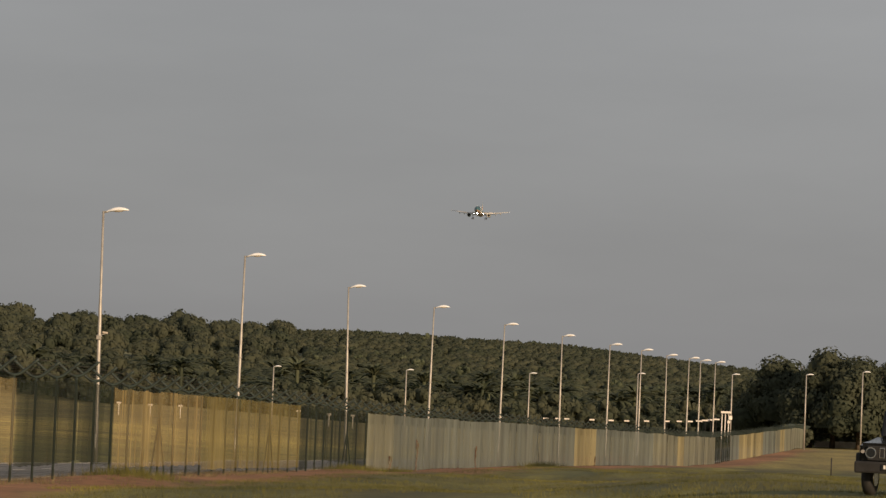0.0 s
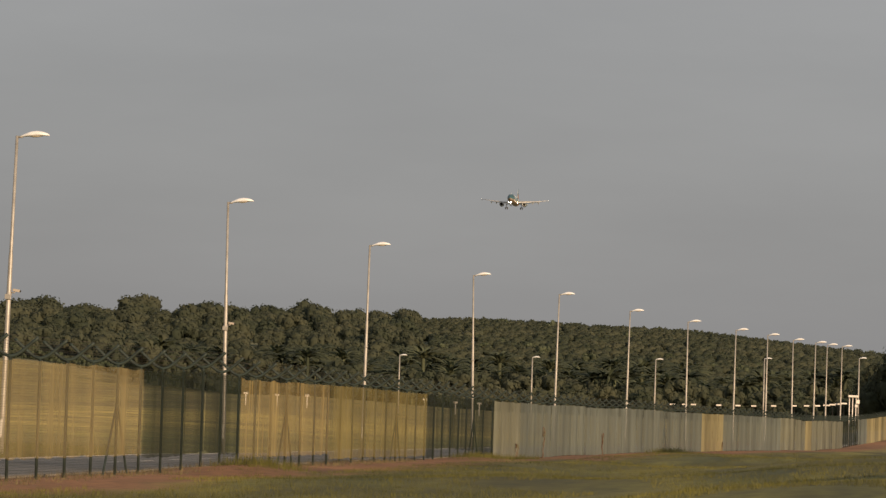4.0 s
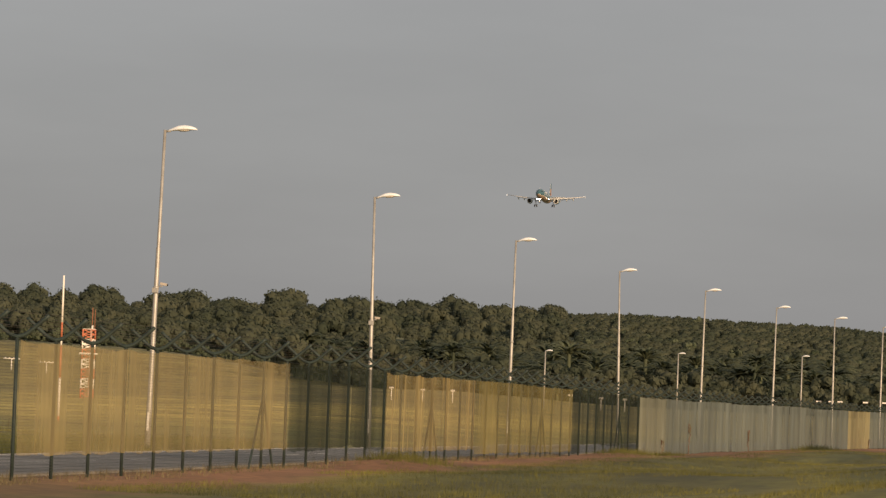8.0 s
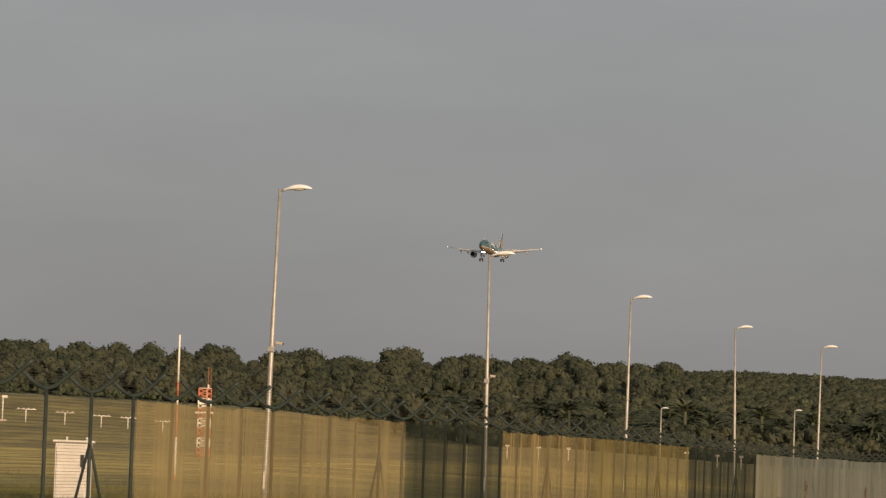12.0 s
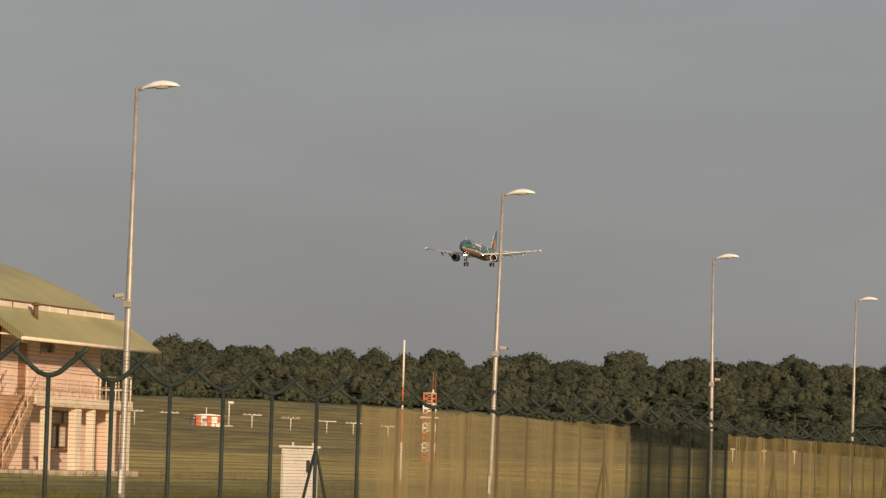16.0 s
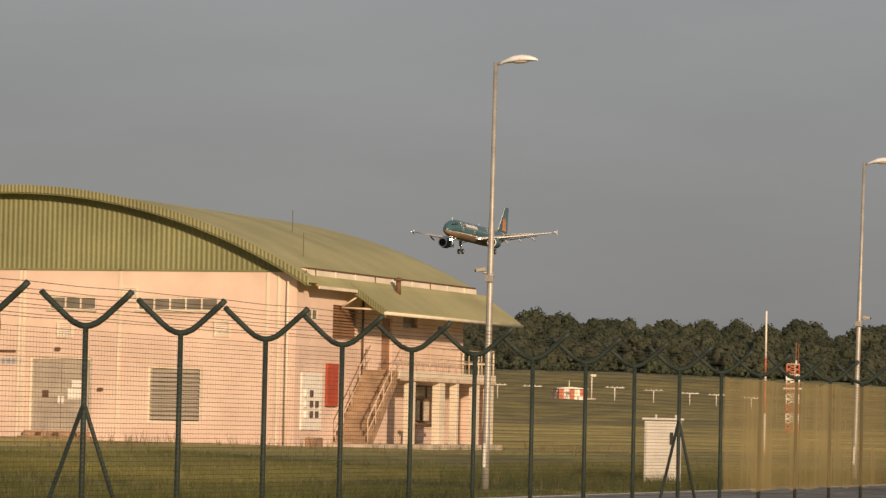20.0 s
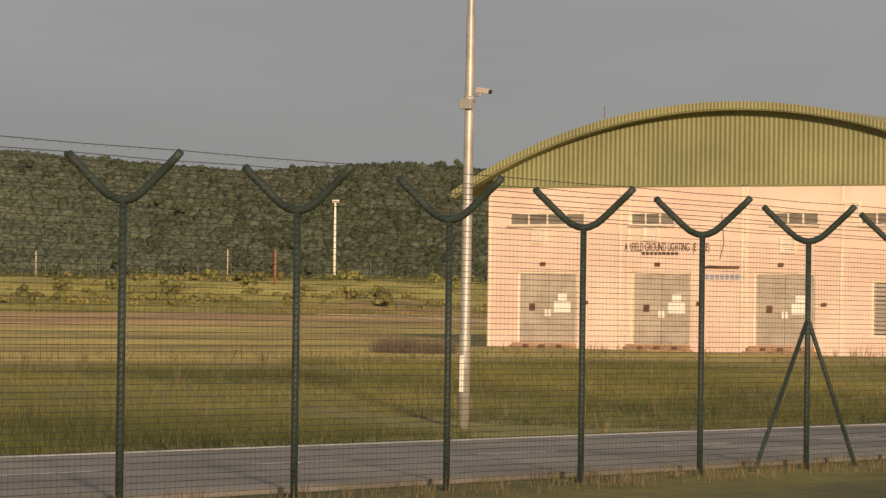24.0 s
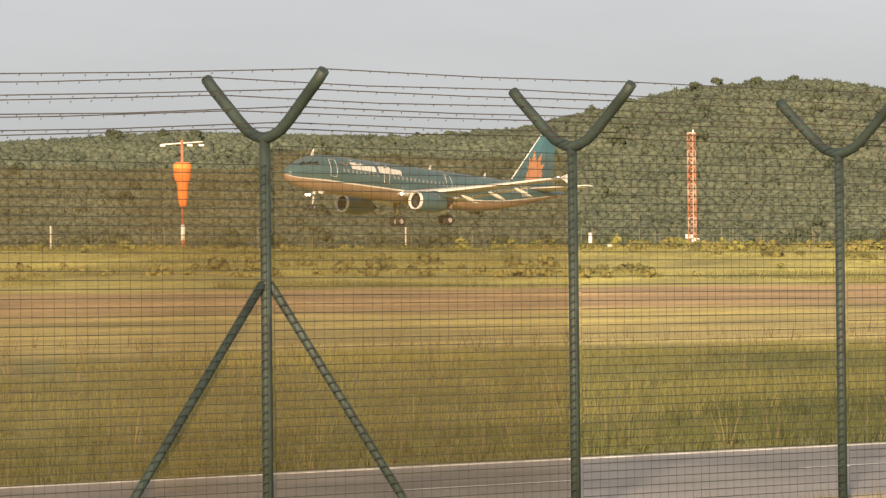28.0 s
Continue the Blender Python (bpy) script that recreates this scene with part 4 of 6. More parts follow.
    for x in (10.15, 10.75, 11.32):
        part("rail_post", tubed([(x, 16.5, 2.66), (x, 16.5, 3.58)], 0.03, 8), TRIM, er)
    # stairs up to the gallery
    n, y0, y1, zt = 13, 3.35, 6.3, 2.7
    st = part("stair_flight", prism(bmesh.new(), [(y0, -0.2), (y0 + 0.35, -0.2), (y1, zt - 0.45), (y1, zt - 0.12), (y0, 0.0)], 10.12, 11.28, 0), BRICKISH, b, "brown concrete stair")
    for k in range(n):
        ya = y0 + (y1 - y0) * k / n
        za = zt * (k + 1) / n
        part("tread", boxed(10.08, 11.32, ya, ya + (y1 - y0) / n + 0.03, za - zt / n - 0.03, za, 0.012), BRICKISH, st)
    for x in (10.14, 11.3):
        hr = part("hand_rail", tubed([(x, y0 + 0.1, 0.98), (x, y1 + 0.35, zt + 0.85)], 0.024, 8), RAIL, b, "dull cream pipe handrail")
        part("mid_rail", tubed([(x, y0 + 0.1, 0.55), (x, y1 + 0.35, zt + 0.42)], 0.018, 8), RAIL, hr)
        for k in range(5):
            f = k / 4
            part("rail_post", tubed([(x, y0 + .12 + f * 2.95, f * 2.55), (x, y0 + .12 + f * 2.95, 0.98 + f * 2.55)], 0.02, 8), RAIL, hr)
    part("paved_edge", boxed(10.02, 12.0, -1.2, 3.0, -0.5, 0.04, 0.02), BRICKISH, b)
    return b


equipment_building()


# ---- woods ----
def crown_template(seed, w, h, n, leaf, lobes_n=8, tight=0.86, droop=0.24):
    """A rounded, uneven crown: small leafy domes over a limb frame, about the origin at its foot. Corners and triangles."""
    rnd = random.Random(seed)
    vs, fs = [], []
    lobes = []
    for k in range(lobes_n):
        a, q = k * 2.4 + rnd.uniform(-.4, .4), math.sqrt((k + .5) / lobes_n)
        r = w * rnd.uniform(0.22, 0.4)
        lobes.append((math.cos(a) * q * w * .56, math.sin(a) * q * w * .56, h * (0.8 - droop * q * q) + rnd.uniform(-.1, .06) * h, r))
    for cx, cy, cz, r in lobes:
        ico = bmesh.new()
        bmesh.ops.create_icosphere(ico, subdivisions=1, radius=1.0)
        idx = {}
        for v in ico.verts:
            k = tight + rnd.uniform(-.2, .13)
            idx[v] = len(vs)
            vs.append((cx + v.co.x * r * k, cy + v.co.y * r * k, cz + v.co.z * r * k * (0.85 if v.co.z > 0 else 1.5)))
        for f in ico.faces:
            if f.calc_center_median().z > -0.55:
                fs.append([idx[v] for v in f.verts])
        ico.free()
    for _ in range(n):
        cx, cy, cz, r = rnd.choice(lobes)
        while True:
            d = Vector((rnd.uniform(-1, 1), rnd.uniform(-1, 1), rnd.uniform(-0.6, 1)))
            if 0.1 < d.length < 1:
                break
        d.normalize()
        c = Vector((cx, cy, cz)) + Vector((d.x, d.y, d.z * .88)) * r * rnd.uniform(tight - .04, 1.03)
        u = d.orthogonal().normalized()
        u.rotate(Matrix.Rotation(rnd.uniform(0, 6.3), 3, d))
        t = d.cross(u) * rnd.uniform(0.5, 1.0) + d * rnd.uniform(-0.3, 0.3)
        s = leaf * rnd.uniform(0.6, 1.3)
        k = len(vs)
        vs += [tuple(c - u * s * .5), tuple(c + u * s * .5), tuple(c + t * s), tuple(c - t * s * 0.5)]
        fs += [[k, k + 1, k + 2], [k + 1, k, k + 3]]
    return np.array(vs), np.array(fs)


def palm_template(seed, fronds=22, segs=5, steep=0.0):
    """An oil palm: a thick short stem and arching fronds with drooping leaflets."""
    rnd = random.Random(seed)
    vs, fs = [], []
    h = rnd.uniform(4.5, 7)
    for k in range(6):
        a = k * math.pi / 3
        vs += [(0.3 * math.cos(a), 0.3 * math.sin(a), -5.0), (0.35 * math.cos(a), 0.35 * math.sin(a), h)]
    for k in range(6):
        a, b = 2 * k, 2 * ((k + 1) % 6)
        fs += [[a, b, b + 1], [a, b + 1, a + 1]]
    for i in range(fronds):
        a = i * 2.4 + rnd.uniform(-.3, .3)
        up, ln = rnd.uniform(0.05 + steep, 1.25 + steep * .3), rnd.uniform(3.6, 4.8)
        prev = None
        for j in range(segs + 1):
            t = j / segs
            r = ln * t * math.cos(up * (1 - t * 0.35))
            z = h + ln * (math.sin(up) * t - 0.55 * t * t)
            c = Vector((r * math.cos(a), r * math.sin(a), z))
            w = (0.14 + 0.5 * math.sin(math.pi * min(1, t * 0.9 + 0.1))) * 0.52
            side = Vector((-math.sin(a), math.cos(a), 0))
            row = (len(vs), len(vs) + 1, len(vs) + 2)
            vs += [tuple(c + side * w - Vector((0, 0, w * .55))), tuple(c), tuple(c - side * w - Vector((0, 0, w * .55)))]
            if prev:
                for s in (0, 1):
                    fs += [[prev[s], prev[s + 1], row[s + 1]], [prev[s], row[s + 1], row[s]]]
            prev = row
    return np.array(vs), np.array(fs)


def clump_template(seed, fronds=17):
    """A bushy palm head seen from afar: short drooping fronds all round a leafy dome."""
    rnd = random.Random(seed)
    vs, fs = [], []
    ico = bmesh.new()
    bmesh.ops.create_icosphere(ico, subdivisions=1, radius=1.0)
    ix = {}
    for v in ico.verts:
        ix[v] = len(vs)
        k = rnd.uniform(0.88, 1.12)
        vs.append((v.co.x * 2.7 * k, v.co.y * 2.7 * k, v.co.z * (1.9 if v.co.z > 0 else 2.2) * k))
    for f in ico.faces:
        if f.calc_center_median().z > -0.75:
            fs.append([ix[v] for v in f.verts])
    ico.free()
    for i in range(fronds):
        a = i * 2.4 + rnd.uniform(-.3, .3)
        up, ln = rnd.uniform(0.15, 1.4), rnd.uniform(2.6, 3.9)
        prev = None
        for j in range(3):
            t = 0.5 + 0.5 * j / 2
            r = 0.2 + ln * t * math.cos(up)
            c = Vector((r * math.cos(a), r * math.sin(a), 0.2 + ln * (math.sin(up) * t * 1.05 - 0.42 * t * t)))
            w = (0.42, 0.4, 0.06)[j]
            side = Vector((-math.sin(a), math.cos(a), 0))
            row = (len(vs), len(vs) + 1)
            vs += [tuple(c + side * w), tuple(c - side * w - Vector((0, 0, w * 0.3)))]
            if prev:
                fs += [[prev[0], prev[1], row[1]], [prev[0], row[1], row[0]]]
            prev = row
    return np.array(vs), np.array(fs)


def wood(name, templates, spots, mat, label, category):
    """spots: x, y, z, size, turn."""
    rnd = random.Random(len(spots))
    V, F, o = [], [], 0
    for x, y, z, s, a in spots:
        v, f = rnd.choice(templates)
        c, q = math.cos(a), math.sin(a)
        k = s * rnd.uniform(0.85, 1.2)
        V.append(np.column_stack([x + s * (v[:, 0] * c - v[:, 1] * q), y + s * (v[:, 0] * q + v[:, 1] * c), z + k * v[:, 2]]))
        F.append(f + o)
        o += len(v)
    return arrays(name, np.vstack(V), np.vstack(F), mat, label, category, "stuff", True)


def polar(az, r):
    return -r * math.sin(radians(az)), r * math.cos(radians(az))


rng = random.Random(11)
BIG = [crown_template(s, rng.uniform(5.4, 7.4), rng.uniform(8.2, 10.2), 340, 0.72, 9) for s in range(8)]
CROWNS = [crown_template(s, rng.uniform(4.2, 5.4), rng.uniform(9, 12), 140, 0.9, 5) for s in range(8, 14)]
# azimuths of the taller trees that stand out of the ridge line
TALL_AZ = (18.2, 17.65, 17.2, 17.0, 16.1, 15.66, 15.1, 14.2, 14.1, 13.25, 13.05, 12.85, 12.7, 12.25, 11.55, 11.4, 10.5, 10.4, 9.65, 9.5, 9.05, 8.9)
hill, near_hill, front, palms, hill_palms, ridge_palms, dim_hill, scrub = [], [], [], [], [], [], [], []
a = -4.5
while a < 55:
    palmy = a > 27.0 or a < 7.6 + 0.8 * math.sin(a * 2.1)
    r = WOOD_NEAR + rng.uniform(0, 6)
    while r < WOOD_TOP + 60:
        az, rr = a + rng.uniform(-.09, .09), r + (rng.uniform(-1.8, 1.8) if palmy else rng.uniform(-5, 5))
        x, y = polar(az, rr)
        if 20.0 < az < 27.2:
            r += 30
            continue
        if palmy:
            edge = r < WOOD_NEAR + 60
            if rng.random() < (0.25 if edge else 0.035):
                hill.append((x, y, land(x, y) - 2.5, rng.uniform(0.4, 0.6), rng.uniform(0, 6.3)))
            # shade on the hill's flank: darker leaf colour likelier at low azimuth
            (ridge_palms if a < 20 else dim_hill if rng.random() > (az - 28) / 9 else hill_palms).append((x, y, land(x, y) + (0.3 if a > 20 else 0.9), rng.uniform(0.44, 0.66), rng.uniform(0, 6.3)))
            r += 5.0
        else:
            s = rng.uniform(0.55, 0.98)
            near_hill.append((x, y, land(x, y) - 3.5 * s, s, rng.uniform(0, 6.3)))
            r += 13.5
    a += 0.185 if palmy else 0.4
for az in TALL_AZ:
    for k in range(2):
        x, y = polar(az + rng.uniform(-.08, .08), WOOD_TOP - rng.uniform(5, 40))
        near_hill.append((x, y, land(x, y) - 3.0, rng.uniform(0.98, 1.16), rng.uniform(0, 6.3)))
for _ in range(260):
    az = rng.uniform(8, 20)
    x, y = polar(az, rng.uniform(WOOD_NEAR, WOOD_NEAR + 60))
    front.append((x, y, land(x, y) - 1.0, rng.uniform(0.45, 0.75), rng.uniform(0, 6.3)))
for _ in range(360):
    az = rng.uniform(-3, 10.5)
    x, y = polar(az, rng.uniform(545, 640))
    front.append((x, y, land(x, y) - 1.2, rng.uniform(0.32, 0.6), rng.uniform(0, 6.3)))
for _ in range(170):
    az = rng.uniform(-3.5, 0.7)
    x, y = polar(az, rng.uniform(545, 575))
    front.append((x, y, land(x, y) - 1.2, rng.uniform(0.35, 0.8), rng.uniform(0, 6.3)))
for _ in range(150):
    az = rng.uniform(-3.5, 0.75)
    x, y = polar(az, rng.uniform(512, 545))
    front.append((x, y, land(x, y) - 1.5, rng.uniform(0.35, 0.62), rng.uniform(0, 6.3)))
for _ in range(130):
    az = rng.uniform(-3.5, 0.3)
    if az < -0.25:
        continue
    x, y = polar(az, rng.uniform(478, 488))
    front.append((x, y, land(x, y) - 0.5, rng.uniform(0.16, 0.34), rng.uniform(0, 6.3)))
for _ in range(430):
    az = rng.uniform(0.5, 11.5)
    x, y = polar(az, rng.uniform(610, 720))
    palms.append((x, y, land(x, y) + 0.3, rng.uniform(0.65, 1.02) * (1.0 if az < 9.5 else 0.85), rng.uniform(0, 6.3)))
for _ in range(420):
    az = rng.uniform(7.5, 20)
    x, y = polar(az, rng.uniform(655, 695))
    scrub.append((x, y, land(x, y) - 1.0, rng.uniform(0.14, 0.36), rng.uniform(0, 6.3)))
for _ in range(330):
    az = rng.uniform(0.3, 11.5)
    x, y = polar(az, rng.uniform(590, 660))
    front.append((x, y, land(x, y) - 1.5, rng.uniform(0.5, 0.82), rng.uniform(0, 6.3)))
wood("ridge_scrub", CROWNS, scrub, LEAF, "olive scrub at the foot of the ridge", "bushes")
wood("hill_woods", [clump_template(s + 29) for s in range(6)], dim_hill, LEAF, "palms and trees on the hill, shade put into the leaf colour", "woods")
wood("far_woods", CROWNS, hill, LEAF, "dense olive-green tropical woods on a low hill", "woods")
wood("dark_woods", BIG, near_hill, LEAF_SHADED, "rounded broadleaf woods on a low ridge, shade put into the leaf colour", "woods")
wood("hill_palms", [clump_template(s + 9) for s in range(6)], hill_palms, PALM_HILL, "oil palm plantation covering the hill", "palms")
wood("ridge_palms", [clump_template(s + 19) for s in range(6)], ridge_palms, LEAF_SHADED, "oil palms covering a low ridge, shade put into the leaf colour", "palms")
wood("palm_grove", [palm_template(s, 30, 4, 0.35) for s in range(4)], palms, PALM, "oil palms with arching fronds", "palms")
# the gloom under the palms is carried by the darkened leaf colour
wood("wood_edge", CROWNS, front, LEAF_SHADED, "broadleaf trees at the wood's edge, shade put into the leaf colour", "woods")


# ---- the airliner ----
FUS = [(21.1, -0.5, 0.1, 0.1), (20.95, -0.5, 0.45, 0.42), (20.5, -0.47, 0.86, 0.82), (19.7, -0.38, 1.2, 1.18), (18.8, -0.25, 1.46, 1.5), (17.8, -0.12, 1.7, 1.78), (16.2, 0.0, 1.9, 2.0), (14.5, 0.0, 1.975, 2.07),
       (-5.0, 0.0, 1.975, 2.07), (-8.0, 0.05, 1.95, 2.02), (-11.0, 0.25, 1.78, 1.82), (-14.0, 0.55, 1.48, 1.5), (-17.0, 0.88, 1.08, 1.12), (-20.0, 1.2, 0.62, 0.68), (-22.0, 1.4, 0.3, 0.34), (-22.8, 1.46, 0.12, 0.14)]


def hull(x):
    xs = [-f[0] for f in FUS]
    return [float(np.interp(-x, xs, [f[k] for f in FUS])) for k in (1, 2, 3)]


def skin(x, ang, out=0.0):
    zc, ry, rz = hull(x)
    return Vector((x, math.cos(ang) * (ry + out), zc + math.sin(ang) * (rz + out)))


def shell(a0, a1, n, out=0.0, x0=21.1, x1=-22.8):
    """A band of the fuselage between two angles on both sides (0 level, 90 up)."""
    bm = bmesh.new()
    xs = [f[0] for f in FUS if x1 <= f[0] <= x0]
    dense = []
    for p, q in zip(xs, xs[1:]):
        k = max(1, int(abs(p - q) / 2.0))
        dense += [p + (q - p) * i / k for i in range(k)]
    dense.append(xs[-1])
    for rows in ([[skin(x, radians(a0 + (a1 - a0) * i / n), out) for i in range(n + 1)] for x in dense],):
        vv = [[bm.verts.new(p) for p in r] for r in rows]
        for a, b in zip(vv, vv[1:]):
            for i in range(n):
                bm.faces.new((a[i], a[i + 1], b[i + 1], b[i])).smooth = True
    return bm


def foil(bm, sections):
    """A wing through sections: leading point, chord, thickness, tip-up turn."""
    prof = [(0, 0), (0.02, 0.35), (0.1, 0.75), (0.3, 1.0), (0.55, 0.8), (0.8, 0.4), (1, 0.02), (0.8, -0.1), (0.5, -0.35), (0.2, -0.45), (0.05, -0.3)]
    rows = []
    for (x, y, z), c, t in sections:
        rows.append([bm.verts.new((x - u * c, y, z + w * t)) for u, w in prof])
    n = len(prof)
    for a, b in zip(rows, rows[1:]):
        for k in range(n):
            bm.faces.new((a[k], a[(k + 1) % n], b[(k + 1) % n], b[k])).smooth = True
    bm.faces.new(rows[0])
    bm.faces.new(rows[-1])
    return bm


def fin(bm, sections):
    """An upright tail fin through sections: leading point, chord, thickness."""
    prof = [(0, 0), (0.03, 0.5), (0.3, 1.0), (0.7, 0.6), (1, 0.03), (0.7, -0.6), (0.3, -1.0), (0.03, -0.5)]
    rows = [[bm.verts.new((x - u * c, y + w * t, z)) for u, w in prof] for (x, y, z), c, t in sections]
    n = len(prof)
    for a, b in zip(rows, rows[1:]):
        for k in range(n):
            bm.faces.new((a[k], a[(k + 1) % n], b[(k + 1) % n], b[k]))
    bm.faces.new(rows[0])
    bm.faces.new(rows[-1])
    return bm


def spin(bm, prof, n=20, close=True):
    """prof of (x, radius), turned about the x axis."""
    rows = [[bm.verts.new((x, math.cos(2 * math.pi * k / n) * r, math.sin(2 * math.pi * k / n) * r)) for k in range(n)] for x, r in prof]
    for a, b in zip(rows, rows[1:]):
        for k in range(n):
            bm.faces.new((a[k], a[(k + 1) % n], b[(k + 1) % n], b[k])).smooth = True
    if close:
        bm.faces.new(rows[0])
        bm.faces.new(rows[-1])
    return bm


def wheel_bm(r, w):
    bm = bmesh.new()
    n = 20
    prof = [(-w / 2, r * 0.55), (-w / 2, r * 0.85), (-w * 0.36, r), (w * 0.36, r), (w / 2, r * 0.85), (w / 2, r * 0.55)]
    rows = [[bm.verts.new((math.cos(2 * math.pi * k / n) * q, y, math.sin(2 * math.pi * k / n) * q)) for k in range(n)] for y, q in prof]
    for a, b in zip(rows, rows[1:]):
        for k in range(n):
            bm.faces.new((a[k], a[(k + 1) % n], b[(k + 1) % n], b[k])).smooth = True
    bm.faces.new(rows[0])
    bm.faces.new(rows[-1])
    return bm


def hub_bm(r, w):
    return tubed([(0, -w / 2 - 0.015, 0), (0, w / 2 + 0.015, 0)], r * 0.5, 14)


LANDING = glowing("landing_light", (1.0, 0.86, 0.6), 60.0)
BEACON = glowing("small_light", (1.0, 0.9, 0.75), 4.0)


def airliner():
    p = thing("airliner", "teal twin-jet airliner with tan belly and wheels down", "airplane")
    up = part("fuselage", shell(-24, 204, 26), TEAL, p, "dark teal upper fuselage")
    part("belly", shell(206 + 1.0, 333.0, 16), BELLY, p, "lower fuselage in tan, warm ground light put into the colour")
    part("cheat_line", shell(-27.5, -23.0, 2, 0.014), WHITE, p, "thin white line along the hull")
    part("cheat_line", shell(203.0, 207.5, 2, 0.014), WHITE, p, "thin white line along the hull")
    part("tail_cone", spin(bmesh.new(), [(-22.7, 0.14), (-22.95, 0.1), (-23.0, 0.02)], 10), SILVER, p).matrix_basis = pose(0, 0, 1.46)
    # flight-deck windows, doors, cabin windows
    for s in (1, -1):
        for x0, x1, a0, a1 in ((19.75, 19.05, 38, 58), (19.0, 18.3, 30, 47), (18.25, 17.6, 27, 41)):
            bm = bmesh.new()
            pts = [skin(x0, radians(a0 + 6), 0.07), skin(x1, radians(a0), 0.07), skin(x1, radians(a1), 0.07), skin(x0, radians(a1 - 2), 0.07)]
            vs = [bm.verts.new((q.x, q.y * s, q.z)) for q in pts]
            bm.faces.new(vs)
            part("cockpit_window", bm, GLASS_DARK, up, "dark cockpit pane")
        for xd, hgt in ((15.6, 1.85), (7.6, 1.6), (-2.2, 1.6), (-15.0, 1.75)):
            bm = bmesh.new()
            w = 0.45 if xd in (15.6, -15.0) else 0.4
            a0, a1 = -10, 47
            path = []
            for i in range(9):
                path.append(skin(xd + w, radians(a0 + (a1 - a0) * i / 8), 0.02))
            for i in range(8, -1, -1):
                path.append(skin(xd - w, radians(a0 + (a1 - a0) * i / 8), 0.02))
            path.append(path[0])
            tube(bm, [(q.x, q.y * s, q.z) for q in path], 0.022, 4)
            part("door_outline", bm, WHITE, up, "white outline of a cabin door")
        win0 = None
        for k in range(46):
            x = 14.1 - k * 0.64
            if min(abs(x - d) for d in (7.6, -2.2, -15.0)) < 0.75:
                continue
            q = skin(x, radians(12), 0.012)
            if win0 is None:
                bm = bmesh.new()
                vs = [bm.verts.new((dx, dy * s, dz)) for dx, dz, dy in ((-.12, -.17, 0.03), (.12, -.17, 0.03), (.12, .17, -0.05), (-.12, .17, -0.05))]
                bm.faces.new(vs)
                win0 = part("cabin_window", bm, WINDOW, up)
                win0.matrix_basis = pose(q.x, q.y * s, q.z)
            else:
                share(win0, "cabin_window", up, pose(q.x, q.y * s, q.z))
        # plain white bars in place of the airline's name, and a gold emblem
        x = 12.9
        for k, (w, h) in enumerate([(0.62, 1.0), (0.22, .8), (0.48, .62), (0.4, .75), (0.5, .62), (0.5, .62), (0.7, .62), (0.0, 0), (0.72, 1.0), (0.2, .8), (0.35, .62), (0.2, .98), (0.2, .8), (0.5, .62), (0.5, .62), (0.45, .62)]):
            if w:
                bm = bmesh.new()
                vs = []
                for i in range(4):
                    zz = 0.72 + h * i / 3
                    ang = math.asin(min(0.98, zz / 2.07))
                    vs.append([bm.verts.new((xx, (skin(x, ang, 0.014).y) * s, zz)) for xx in (x, x - w)])
                for u, v in zip(vs, vs[1:]):
                    bm.faces.new((u[0], u[1], v[1], v[0]))
                part("name_bar", bm, WHITE, up, "plain white bar of the name on the hull")
            x -= (w or 0.35) + 0.055
        bm = bmesh.new()
        for i in range(5):
            t = radians(-60 + 30 * i)
            tip = (13.7 + 0.75 * math.sin(t), 1.12 + 0.55 * math.cos(t))
            c = [(13.7 - .2, 0.95), (13.7 + .2, 0.95), tip]
            bm.faces.new([bm.verts.new((cx, skin(13.7, math.asin(min(.98, cz / 2.07)), 0.02 + i * 0.003).y * s, cz)) for cx, cz in c])
        part("emblem", bm, GOLD, up, "small gold flower emblem")
        # wing
        wing = part("wing", foil(bmesh.new(), [((6.3, 0.6 * s, -1.35), 7.2, 0.62), ((5.0, 2.2 * s, -1.22), 6.6, 0.55), ((2.55, 6.4 * s, -0.68), 4.1, 0.36), ((-0.9, 12.2 * s, 0.2), 2.6, 0.22), ((-3.75, 16.9 * s, 1.0), 1.55, 0.12)]), WING, p, "pale grey swept wing")
        fence_bm = prism(bmesh.new(), [(-3.9, 0.98), (-5.3, 1.55), (-5.55, 1.52), (-5.2, 1.0), (-5.5, 0.5), (-5.3, 0.46)], 16.9 * s, 16.98 * s, 1)
        part("wingtip_fence", fence_bm, WHITE, wing, "small white wingtip fence")
        part("slat", foil(bmesh.new(), [((5.6, 2.6 * s, -1.35), 0.7, 0.16), ((2.95, 6.5 * s, -0.86), 0.6, 0.14), ((-0.5, 12.2 * s, 0.05), 0.5, 0.1), ((-3.2, 16.2 * s, 0.78), 0.4, 0.07)]), WHITE, wing, "drooped leading-edge slat")
        for (ya, xa, za), (yb, xb, zb), c in (((2.3, -1.5, -1.45), (6.2, -1.5, -0.95), 1.7), ((6.6, -1.5, -0.95), (12.6, -3.4, 0.05), 1.25)):
            part("flap", foil(bmesh.new(), [((xa, ya * s, za), c, 0.14), ((xb, yb * s, zb), c * .8, 0.1)]), WHITE, wing, "lowered trailing flap").matrix_basis = pose(0, 0, 0)
        for yf, xf, zf in ((6.5, 0.6, -1.05), (9.2, -0.8, -0.6), (11.9, -2.2, -0.18)):
            bm = bmesh.new()
            spin(bm, [(0, 0.02), (-0.5, 0.16), (-1.4, 0.22), (-2.4, 0.16), (-3.1, 0.03)], 10)
            part("flap_fairing", bm, WHITE, wing).matrix_basis = pose(xf, yf * s, zf, 0, -14, 0)
